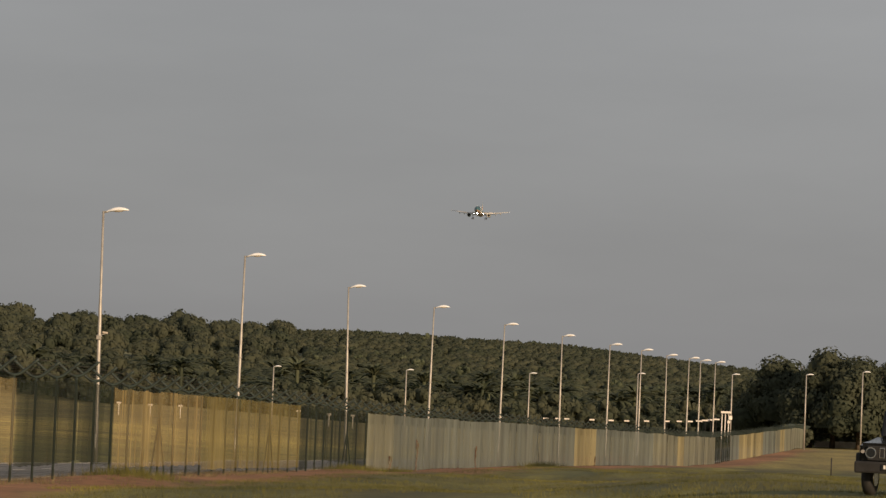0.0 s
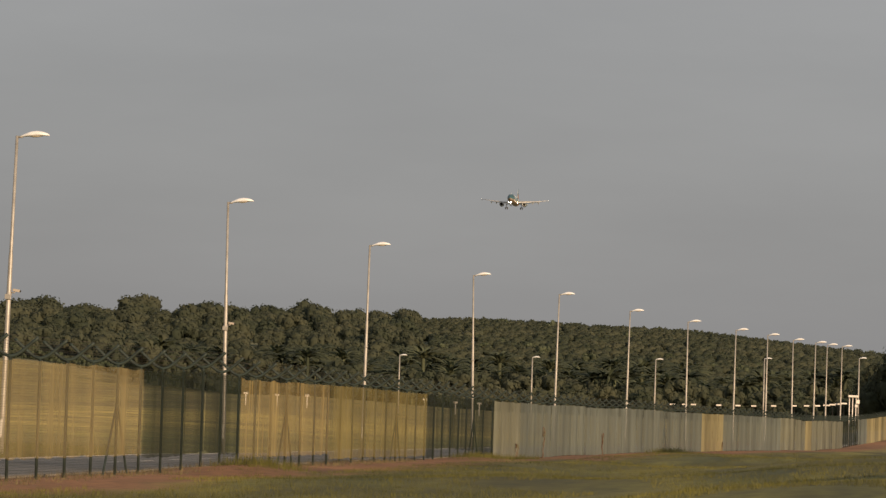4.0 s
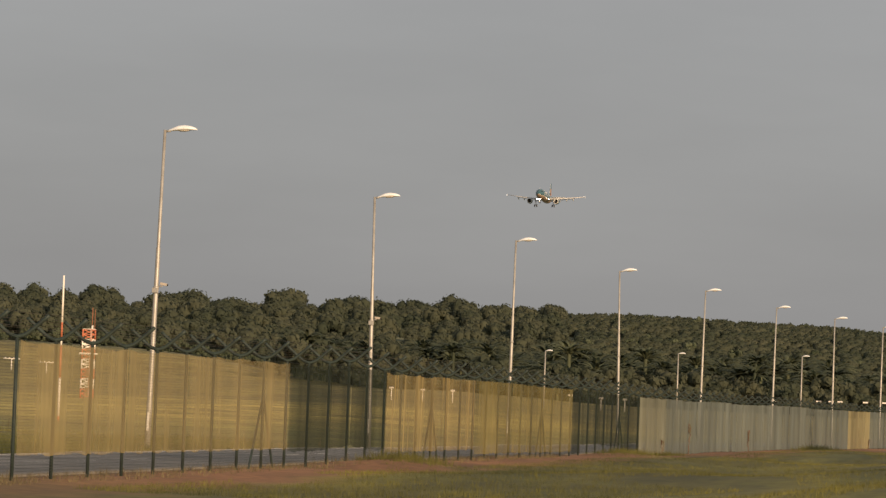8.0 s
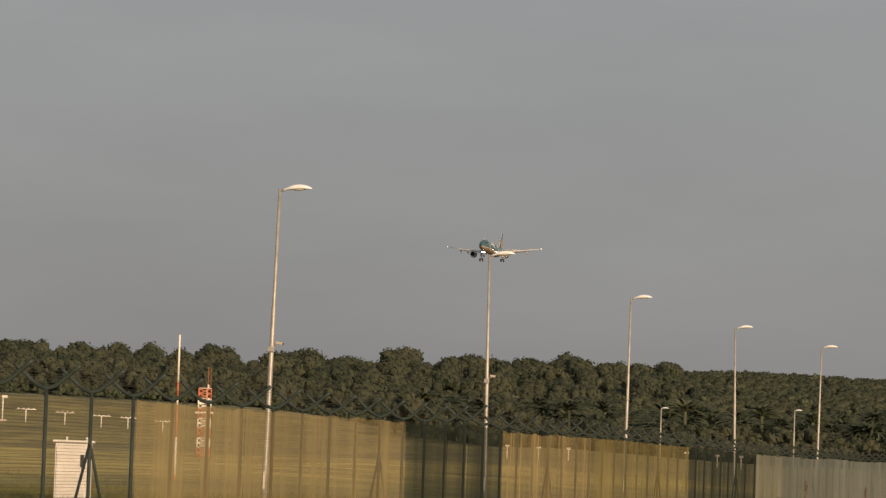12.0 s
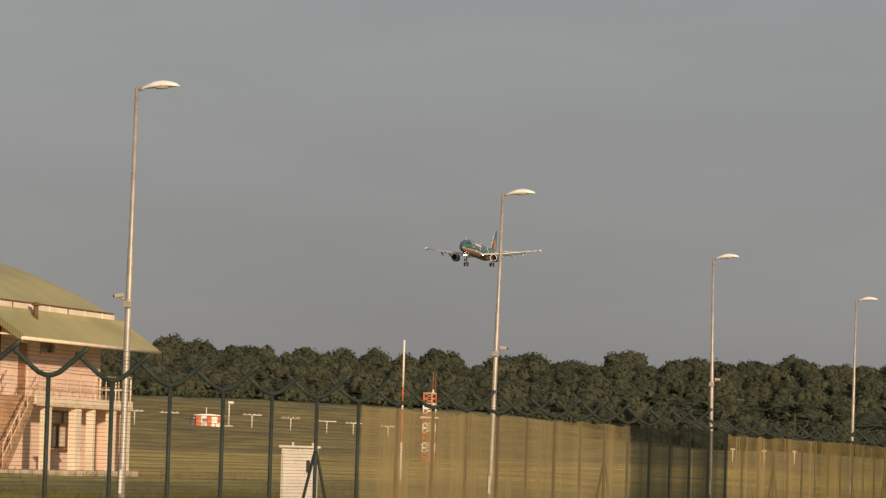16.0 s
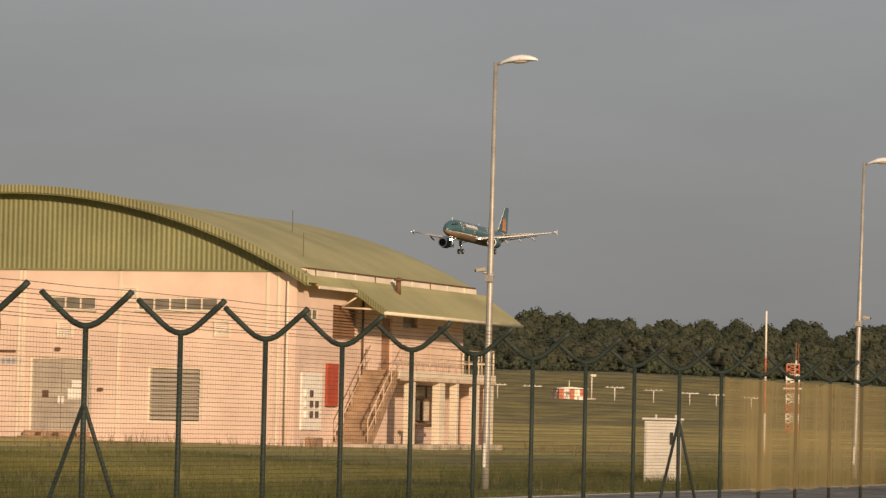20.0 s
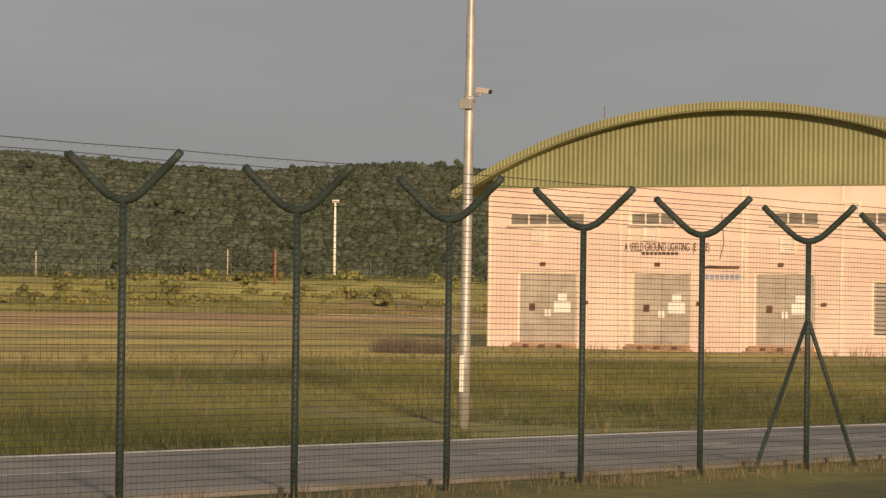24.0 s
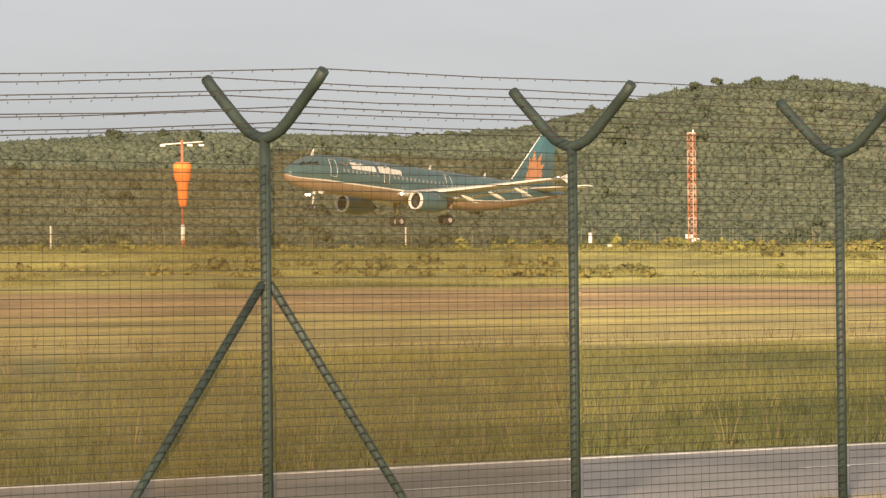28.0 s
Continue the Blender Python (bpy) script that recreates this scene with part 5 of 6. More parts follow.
        # engine
        eng = part("engine", spin(bmesh.new(), [(1.5, 0.98), (1.2, 1.06), (0.3, 1.16), (-1.0, 1.12), (-2.2, 0.88), (-2.6, 0.74)], 24, False), TEAL, p, "dark teal engine cowling")
        eng.matrix_basis = pose(5.2, 5.75 * s, -2.25)
        # white paint stands in for the bright reflection on the metal lip
        part("intake_lip", spin(bmesh.new(), [(1.45, 1.0), (1.68, 1.0), (1.78, 0.94), (1.76, 0.87), (1.5, 0.82)], 24, False), WHITE, eng, "intake lip, white for the shine of bare metal")
        part("fan", spin(bmesh.new(), [(1.5, 0.83), (0.9, 0.8), (0.88, 0.2), (1.3, 0.02)], 24, False), DARK, eng, "dark fan and intake")
        part("exhaust", spin(bmesh.new(), [(-2.3, 0.74), (-2.5, 0.6), (-3.1, 0.42), (-3.7, 0.12)], 18), DARK, eng, "dark exhaust cone")
        part("pylon", prism(bmesh.new(), [(0.6, 1.0), (-1.2, 1.35), (-4.4, 0.95), (-2.2, 0.75)], -0.14, 0.14, 1), TEAL, eng)
        # tailplane
        part("tailplane", foil(bmesh.new(), [((-15.6, 0.4 * s, 1.35), 4.2, 0.22), ((-19.9, 6.22 * s, 2.0), 1.5, 0.08)]), WHITE, p, "pale tailplane")
        # main gear
        g = part("main_gear", tubed([(0.2, 3.7 * s, -1.3), (0, 3.8 * s, -3.7)], [0.16, 0.11], 10), SILVER, p, "main landing gear leg")
        for dy in (-0.46, 0.46):
            t = part("tyre", wheel_bm(0.58, 0.42), DARK, g, "black tyre")
            t.matrix_basis = pose(0, 3.8 * s + dy, -3.72)
            h = part("wheel_hub", hub_bm(0.58, 0.42), WING, g)
            h.matrix_basis = pose(0, 3.8 * s + dy, -3.72)
        part("gear_brace", tubed([(0.1, 3.72 * s, -1.9), (0, 1.9 * s, -1.4)], 0.07, 8), SILVER, g)
        part("gear_door", prism(bmesh.new(), [(-0.8, -1.25), (0.6, -1.25), (0.45, -2.5), (-0.5, -2.6)], 4.05 * s, 4.09 * s, 1), BELLY, g)
        ll = part("landing_light", tubed([(5.2, 2.55 * s, -1.35), (5.24, 2.55 * s, -1.35)], 0.17, 10), LANDING, wing, "bright landing light")
        # deep tube added to keep the glow from showing sideways
        part("added_light_hood", spin(bmesh.new(), [(0.0, 0.19), (0.75, 0.19)], 12, False), WHITE, ll).matrix_basis = pose(5.1, 2.55 * s, -1.35)
        part("navigation_light", tubed([(-3.75, 16.95 * s, 1.0), (-3.6, 16.95 * s, 1.0)], 0.06, 8), BEACON, wing)
    # nose gear
    g = part("nose_gear", tubed([(16.6, 0, -1.6), (16.75, 0, -3.75)], [0.12, 0.08], 10), WHITE, p, "white nose gear leg")
    for dy in (-0.25, 0.25):
        part("tyre", wheel_bm(0.38, 0.22), DARK, g, "black tyre").matrix_basis = pose(16.78, dy, -3.8)
        part("wheel_hub", hub_bm(0.38, 0.22), SILVER, g).matrix_basis = pose(16.78, dy, -3.8)
        part("gear_door", prism(bmesh.new(), [(15.6, -1.8), (16.5, -1.8), (16.4, -2.25), (15.8, -2.25)], dy * 2 - 0.015, dy * 2 + 0.015, 1), WHITE, g)
        tl = part("taxi_light", tubed([(16.9, dy * 0.9, -2.5), (16.94, dy * 0.9, -2.5)], 0.14, 10), LANDING, g, "bright nose-gear light")
        # same added tube, so the nose light shows only from ahead
        part("added_light_hood", spin(bmesh.new(), [(0.0, 0.16), (0.7, 0.16)], 12, False), SILVER, tl).matrix_basis = pose(16.82, dy * 0.9, -2.5)
    # tail fin with the gold flower
    fb = part("tail_fin", fin(bmesh.new(), [((-13.0, 0, 1.6), 7.6, 0.3), ((-14.2, 0, 2.3), 6.6, 0.28), ((-18.7, 0, 7.85), 2.6, 0.12)]), TEAL, p, "dark teal tail fin")
    part("fin_edge", tubed([(-14.15, 0, 2.35), (-18.7, 0, 7.85)], 0.06, 6), WHITE, fb, "bright leading edge")
    for s in (1, -1):
        bm = bmesh.new()
        for i, (t, ln) in enumerate([(-62, 1.5), (-36, 2.2), (-12, 2.9), (14, 3.0), (38, 2.3), (64, 1.6)]):
            cx, cz = -17.5, 3.1
            d = Vector((math.sin(radians(-t - 12)), math.cos(radians(-t - 12))))
            q = Vector((d.y, -d.x)) * 0.42
            pts = [(cx, cz), (cx + d.x * ln * .5 + q.x, cz + d.y * ln * .5 + q.y), (cx + d.x * ln, cz + d.y * ln), (cx + d.x * ln * .5 - q.x, cz + d.y * ln * .5 - q.y)]
            bm.faces.new([bm.verts.new((u, s * (0.3 + i * 0.003 - 0.028 * (v - 2.0)), v)) for u, v in pts])
        bm.faces.new([bm.verts.new((u, s * (0.325 - 0.028 * (v - 2.0)), v)) for u, v in ((-16.0, 2.3), (-19.0, 2.3), (-18.8, 3.3), (-16.4, 3.4))])
        part("tail_flower", bm, GOLD, fb, "gold flower on the fin")
    part("antenna", prism(bmesh.new(), [(17.4, 1.75), (17.0, 1.75), (16.95, 2.5), (17.1, 2.5)], -0.02, 0.02, 1), WHITE, p)
    for xa in (-0.6, -9.4):
        part("antenna", prism(bmesh.new(), [(xa, 2.0), (xa - .4, 2.0), (xa - .5, 2.55), (xa - .3, 2.55)], -0.02, 0.02, 1), WHITE, p)
    return p


WINDOW = material("cabin_window_pane", (0.28, 0.3, 0.3), 0.15, vary=0.05, bump=0)
plane = airliner()

FLIGHT = [(0.0, -184.5, 2257.3, 132.5, 2.3, -89.7), (5.0, -209.9, 1879.9, 107.8, 2.2, -89.7), (8.0, -224.6, 1662.8, 94.5, 2.0, -89.7), (11.0, -239.7, 1438.2, 82.1, 2.0, -89.7),
          (14.0, -254.2, 1223.8, 70.1, 1.9, -89.7), (17.0, -268.0, 1018.6, 57.3, 1.8, -89.8), (20.0, -281.5, 819.2, 43.6, 1.8, -90.0), (26.0, -308.0, 426.4, 17.9, 4.5, -88.0), (28.0, -316.9, 294.1, 13.9, 4.8, -87.6)]



# ---- things on the airfield ----
RUSTRED = material("faded_rust_red_paint", (0.32, 0.12, 0.065), 0.75, vary=0.3, scale=0.8, fine=15, bump=0.05)
RUSTPALE = material("faded_pink_paint", (0.38, 0.22, 0.165), 0.75, vary=0.3, scale=0.8, fine=15, bump=0.05)
REDPAINT = material("orange_red_paint", (0.46, 0.14, 0.07), 0.6, vary=0.2, scale=1.5, fine=20, bump=0.04)
SOCK = material("orange_windsock_cloth", (0.85, 0.22, 0.04), 0.8, vary=0.12, scale=2, bump=0.05)
WHITEPAINT = material("white_mast_paint", (0.78, 0.74, 0.68), 0.6, vary=0.12, scale=1.5, fine=20, bump=0.04)
CABINET = material("pale_grey_cabinet_paint", (0.6, 0.58, 0.54), 0.5, vary=0.1, scale=2, bump=0.03)
CARBLACK = material("black_car_paint", (0.012, 0.013, 0.014), 0.18, 0.2, vary=0.1, scale=1, bump=0)
CHROME = material("chrome", (0.75, 0.75, 0.73), 0.12, 1.0, vary=0.05, bump=0)
SHRUB = material("bank_shrub_leaves", (0.14, 0.15, 0.034), 0.75, vary=0.3, scale=0.3, fine=2, bump=0, second=(0.21, 0.205, 0.05), rand=0.2)


def spot(az, d):
    x, y = polar(az, d)
    return x, y, land(x, y)


def lattice_tower(az, d, height, width, bands, name, label, odd=None, even=None, fitted=True):
    """A square lattice mast in red and white bands, with a ladder strip."""
    x, y, z = spot(az, d)
    o = thing(name, label, "tower", "", pose(x, y, z - 0.05, 0, 0, az))
    w = width / 2
    for i in range(bands):
        z0, z1 = height * i / bands, height * (i + 1) / bands
        mat = (odd or REDPAINT) if i % 2 == 0 else (even or WHITEPAINT)
        bm = bmesh.new()
        for sx in (-1, 1):
            for sy in (-1, 1):
                tube(bm, [(sx * w, sy * w, z0), (sx * w, sy * w, z1)], 0.075 * width / 2 + 0.03, 6)
        k = 2
        for j in range(k):
            a, b = z0 + (z1 - z0) * j / k, z0 + (z1 - z0) * (j + 1) / k
            for (p, q) in (((-w, -w), (w, -w)), ((w, -w), (w, w)), ((w, w), (-w, w)), ((-w, w), (-w, -w))):
                tube(bm, [(*p, a), (*q, b)], 0.04 * width / 2 + 0.022, 4)
                tube(bm, [(*q, a), (*p, b)], 0.04 * width / 2 + 0.022, 4)
                tube(bm, [(*p, b), (*q, b)], 0.04 * width / 2 + 0.022, 4)
        part("mast_section", bm, mat, o, "" if odd else "red lattice section" if i % 2 == 0 else "white lattice section")
    part("ladder", boxed(0.1 * width, 0.24 * width, -w - 0.04, -w - 0.01, 0.2, height), WHITEPAINT if fitted else RUSTPALE, o, "ladder strip on one face")
    part("top_frame", boxed(-w * 1.05, w * 1.05, -w * 1.05, w * 1.05, height, height + 0.06), WHITEPAINT, o)
    part("top_light", tubed([(w * .5, 0, height + .05), (w * .5, 0, height + .3)], 0.07, 8), WHITEPAINT, o)
    for zz in (height * .28, height * .55) if fitted else ():
        part("antenna_box", boxed(w, w + 0.5, -0.2, 0.2, zz, zz + 0.35, 0.02), WHITEPAINT, o)
    return o


lattice_tower(39.93, 321, 14.4, 1.85, 5, "lattice_tower", "red and white banded lattice tower on the bank")
t2 = lattice_tower(14.3, 275, 4.85, 0.86, 7, "antenna_tower", "small red and white banded lattice mast", None, None, False)
part("whip_antenna", tubed([(0.2, 0, 4.8), (0.2, 0, 6.4)], 0.025, 5), RUSTRED, t2)
part("whip_antenna", tubed([(0.38, 0, 4.8), (0.38, 0, 6.3)], 0.02, 5), RUSTRED, t2)
part("side_frame", boxed(-0.65, 0.65, -0.6, -0.52, 3.1, 3.22), WHITEPAINT, t2)


def slim_mast(az, d, height, r, name, label, splits):
    x, y, z = spot(az, d)
    o = thing(name, label, "mast", "", pose(x, y, z - 0.05))
    for i, (a, b) in enumerate(zip(splits, splits[1:])):
        part("mast_section", tubed([(0, 0, height * a), (0, 0, height * b)], [r * (1 - .3 * a), r * (1 - .3 * b)], 10), WHITEPAINT if i % 2 else REDPAINT, o)
    return o


slim_mast(14.7, 150, 5.6, 0.05, "slim_mast", "thin red and white banded pole", (0, .04, .3, .52, .58, .68, 1.0))
m2 = lattice_tower(43.19, 315, 9.5, 0.62, 7, "marker_mast", "slim faded rust-red lattice mast with white foot boxes", RUSTRED, RUSTPALE, False)
for dx, zz in ((-0.3, 0.3), (0.25, 0.75), (-0.25, 1.05)):
    part("foot_box", boxed(dx - .3, dx + .3, -0.3, 0.3, zz, zz + .3, 0.02), WHITEPAINT, m2)


def windsock():
    x, y, z = spot(50.67, 303)
    o = thing("windsock", "hanging orange windsock on a red and white pole", "windsock", "", pose(x, y, z - 0.05, 0, 0, 50))
    for a, b, m in ((0, 1.1, REDPAINT), (1.1, 2.3, WHITEPAINT), (2.3, 8.9, REDPAINT)):
        part("pole_section", tubed([(0, 0, a), (0, 0, b)], 0.16 if b < 3 else 0.11, 10), m, o)
    part("sock", tubed([(0, -0.1, 7.15), (0, -0.1, 7.0), (0, -0.1, 6.2), (0.02, -0.1, 5.75), (0.03, -0.1, 5.5), (0.03, -0.1, 4.3), (0.05, -0.1, 3.7)], [0.55, 0.72, 0.69, 0.62, 0.47, 0.4, 0.28], 14), SOCK, o, "limp orange cloth sock")
    part("crossbar", tubed([(-1.6, 0, 8.55), (1.6, 0, 8.75)], 0.05, 6), WHITEPAINT, o)
    for s in (-1.5, 0.6, 1.5):
        part("flood_light", boxed(s - .2, s + .2, -0.15, 0.15, 8.4, 8.55, 0.02), WHITEPAINT, o)


windsock()


def striped_hut(az, d, width, height, depth, name, label, turn=25, sink=0.1):
    x, y, z = spot(az, d)
    o = thing(name, label, "hut", "", pose(x, y, z - sink, 0, 0, az + turn))
    h = height * .87
    n = 5
    for i in range(n):
        a, b = -width / 2 + width * i / n, -width / 2 + width * (i + 1) / n
        part("wall_stripe", boxed(a, b, -depth / 2, -depth / 2 + 0.15, 0, h), WHITEPAINT if i % 2 else REDPAINT, o)
    for i in range(7):
        a, b = -depth / 2 + .15 + (depth - .15) * i / 7, -depth / 2 + .15 + (depth - .15) * (i + 1) / 7
        part("wall_stripe", boxed(-width / 2, -width / 2 + .15, a, b, 0, h), WHITEPAINT if i % 2 else REDPAINT, o)
    part("end_wall", boxed(width / 2 - .15, width / 2, -depth / 2 + .15, depth / 2, 0, h), REDPAINT, o)
    part("back_wall", boxed(-width / 2 + .15, width / 2 - .15, depth / 2 - .15, depth / 2, 0, h), WHITEPAINT, o)
    rf = part("roof_slab", boxed(-width * .6, width * .6, -depth * .62, depth * .6, h, height * .905, 0.02), WHITEPAINT, o, "flat white roof slab")
    part("roof_ridge", prism(bmesh.new(), [(-width * .55, height * .905), (width * .55, height * .905), (0.0, height * 1.0)], -depth * .5, depth * .5, 1), WHITEPAINT, rf)
    for i in range(0, 8, 2):
        a = -depth * .62 + depth * 1.22 * i / 8
        part("roof_stripe", boxed(-width * .612, -width * .6, a, a + depth * 1.22 / 8, h - 0.02, height * .92), REDPAINT, rf)
    dr = part("hut_door", boxed(-width / 2 - .05, -width / 2, -depth * .1, depth * .16, 0.1, h * .75), WHITEPAINT, o, "white hut door")
    part("door_sign", boxed(-width / 2 - .07, -width / 2 - .05, -depth * .02, depth * .08, h * .45, h * .62), REDPAINT, dr)
    part("lintel", boxed(-width / 2 - .25, -width / 2, -depth * .35, depth * .4, h * .78, h * .83), WHITEPAINT, o)
    for s in (-.28, .22):
        part("aircon_box", boxed(width * s, width * s + width * .16, -depth / 2 - .4, -depth / 2, 0.15, 0.75, 0.02), WHITEPAINT, o, "white outdoor unit")
    part("aerial", tubed([(0.0, 0, height * .9), (0.0, 0, height * 1.45)], 0.06, 6), WHITEPAINT, o)
    return o


striped_hut(37.95, 338, 5.6, 4.1, 5.0, "striped_hut", "red and white striped navigation hut on the bank", 32, 0.35)
striped_hut(17.57, 545, 3.9, 2.0, 2.4, "small_striped_hut", "small red and white striped hut by the approach lights", 20)


def approach_light(az, d, h, w):
    x, y, z = spot(az, d)
    o = thing("approach_light", "low white post with a crossbar of lamps", "approach light", "approach lights", pose(x, y, z - 0.05, 0, 0, az))
    part("post", tubed([(0, 0, 0), (0, 0, h)], 0.07, 8), WHITEPAINT, o)
    part("crossbar", tubed([(-w / 2, 0, h), (w / 2, 0, h)], 0.055, 6), WHITEPAINT, o)
    for k in range(4):
        a = -w / 2 + w * (k + .5) / 4
        part("lamp", tubed([(a, -0.1, h + .05), (a, 0.08, h + .12)], 0.09, 8), WHITEPAINT, o)


for az, d, h, w in ((18.62, 548, 2.0, 2.6), (18.11, 540, 1.95, 2.7), (16.9, 528, 1.75, 2.7), (16.33, 524, 1.7, 2.6), (15.8, 520, 1.6, 2.5), (15.41, 516, 1.5, 2.2), (14.9, 512, 1.4, 2.2), (9.84, 470, 1.5, 0.5), (9.38, 470, 1.45, 0.5), (8.94, 470, 1.5, 0.5), (7.21, 470, 1.6, 0.5), (6.76, 470, 1.45, 0.5), (6.41, 470, 1.5, 0.5)):
    approach_light(az, d, h, w)
x, y, z = spot(17.24, 535)
o = thing("sensor_post", "white post with a small weather sensor", "post", "", pose(x, y, z))
part("post", tubed([(0, 0, -.1), (0, 0, 3.4)], 0.09, 8), WHITEPAINT, o)
part("sensor", boxed(-0.1, 0.6, -0.2, 0.2, 3.0, 3.4, 0.03), WHITEPAINT, o)
part("foot", boxed(-0.5, 0.5, -0.5, 0.5, -0.1, 0.12), CONCRETE, o)
x, y, z = spot(31.63, 352)
o = thing("lamp_pole", "slim white pole with a small lamp", "pole", "", pose(x, y, z))
part("pole", tubed([(0, 0, -.1), (0, 0, 7.5)], [0.14, 0.09], 8), WHITEPAINT, o)
part("lamp", boxed(-0.25, 0.35, -0.15, 0.15, 7.35, 7.6, 0.03), WHITEPAINT, o)
for az, d, h, r in ((44.69, 290, 1.2, 0.13), (44.4, 292, 0.35, 0.2), (52.6, 292, 2.0, 0.07), (47.4, 306, 1.9, 0.07), (33.2, 330, 2.4, 0.06), (36.0, 330, 2.2, 0.06)):
    x, y, z = spot(az, d)
    o = thing("marker_post", "short white marker post in the grass", "post", "marker posts", pose(x, y, z))
    part("post", tubed([(0, 0, -.1), (0, 0, h)], r, 8), WHITEPAINT if r > 0.1 else CONCRETE, o)
    part("cap", tubed([(0, 0, h), (0, 0, h + .06)], r * 1.2, 8), CONCRETE, o)
x, y, z = spot(32.5, 300)
o = thing("orange_marker", "short orange marker post", "post", "", pose(x, y, z))
part("post", tubed([(0, 0, -.1), (0, 0, 2.6)], 0.09, 8), RUSTRED, o)
# low rope barrier by the hut and the tower
rope = thing("rope_barrier", "low white rope on short posts along the bank", "barrier")
prev = None
for k in range(15):
    x, y, z = spot(41.0 - k * 0.3, 326 + k * 0.3)
    part("rope_post", tubed([(x, y, z - .1), (x, y, z + .45)], 0.06, 6), WHITEPAINT, rope)
    if prev:
        mid = ((x + prev[0]) / 2, (y + prev[1]) / 2, (z + prev[2]) / 2 + 0.22)
        part("rope", tubed([(prev[0], prev[1], prev[2] + .42), mid, (x, y, z + .42)], 0.035, 5), WHITEPAINT, rope)
    prev = (x, y, z)


def cabinet():
    x, y = polar(16.18, 94.5)
    z = land(x, y)
    o = thing("electrical_cabinet", "pale grey electrical cabinet in the grass by the fence", "cabinet", "", pose(x, y, z, 0, 0, 14))
    part("body", boxed(-0.44, 0.44, -0.25, 0.3, 0.08, 1.58, 0.012), CABINET, o)
    part("door", boxed(-0.4, 0.4, -0.28, -0.25, 0.14, 1.52, 0.008), CABINET, o)
    part("handle", boxed(0.18, 0.26, -0.31, -0.28, 1.0, 1.3, 0.008), DARK, o)
    part("cap", boxed(-0.5, 0.5, -0.33, 0.36, 1.58, 1.64, 0.012), CABINET, o)
    part("plinth", boxed(-0.46, 0.46, -0.27, 0.32, -0.2, 0.08), CONCRETE, o)
    for k in range(9):
        part("rib", boxed(-0.38, 0.14, -0.29, -0.28, 0.25 + k * .13, 0.26 + k * .13), CABINET, o)
    for s in (-.18, .3):
        part("lifting_eye", tubed([(s, 0, 1.62), (s, 0, 1.72)], 0.03, 6), CABINET, o)


cabinet()

# second row of lamps on the far road
def far_lamp(az, d, el):
    x, y = polar(az, d)
    z = land(x, y)
    h = EYE[2] + d * math.tan(radians(el)) - z
    o = thing("far_street_lamp", "slim grey street lamp far beyond the fence", "street lamp", "street lamps on the far road", pose(x, y, z - 0.1))
    part("pole", tubed([(0, 0, 0), (0, 0, h)], [0.1, 0.06], 8), GALV, o)
    hd = part("head", head_bm(), LAMP_WHITE, o, "white lamp housing")
    hd.matrix_basis = pose(0.0, 0, h, 0, -2, 0)


for az, el in ((7.6, .93), (5.65, .96), (3.84, .985), (2.25, 1.045), (0.87, 1.09), (-0.21, 1.13), (-1.03, 1.2), (-2.0, 1.25)):
    far_lamp(az, 425, el)

# gate mast with white boxes where the fence ends
x, y = polar(0.95, 356)
o = thing("gate_mast", "white gate frame with camera boxes above the fence", "gate", "", pose(x, y, land(x, y)))
for dx in (-0.3, 0.0, 0.3):
    part("leg", tubed([(dx, 0, -.2), (dx, 0, 4.3)], 0.045, 8), WHITEPAINT, o)
part("top_box", boxed(-0.4, 0.5, -0.3, 0.3, 4.3, 4.5, 0.03), WHITEPAINT, o)
part("side_box", boxed(0.3, 0.62, -0.25, 0.25, 3.75, 4.1, 0.03), WHITEPAINT, o)
part("side_box", boxed(0.2, 0.45, -0.2, 0.2, 3.4, 3.65, 0.03), WHITEPAINT, o)
# low wall of the road beyond
bm = bmesh.new()
box(bm, 3.2, 10.0, 505, 505.4, land(6, 505) - 0.5, land(6, 505) + 0.75, 0.03)
tagged(link("road_barrier", bm, CONCRETE), "low grey concrete road barrier", "barrier", kind="structure")
o = thing("marker_stake", "thin dark wooden stake in the verge", "post", "", pose(*polar(-0.62, 250), land(*polar(-0.62, 250))))
part("stake", tubed([(0, 0, -.2), (0, 0, 1.15)], 0.045, 6), DARK, o)


# white rail of the far road, seen in short lengths above the fence
rail = thing("guard_rail", "broken line of white guard rail on the far road", "rail")
for az in (4.23, 3.58, 3.4, 3.27, 2.9, 2.62, 2.39, 2.1, 1.8, 1.62, 1.46, 1.33, 1.24, 1.16, 1.08):
    x, y = polar(az, 428)
    z = EYE[2] + 428 * math.tan(radians(between(az, (1.0, 1.33, 1.46, 2.39, 3.27, 4.23), (0.425, 0.379, 0.368, 0.337, 0.33, 0.31))))
    w = 0.36 if az < 1.4 else 0.28
    part("rail_length", boxed(x - w, x + w, y - 0.04, y + 0.04, z - 0.08, z + 0.08, 0.02), WHITEPAINT, rail)
    part("rail_post", tubed([(x, y + .08, land(x, y) - .2), (x, y + .08, z)], 0.025, 6), DARK, rail)


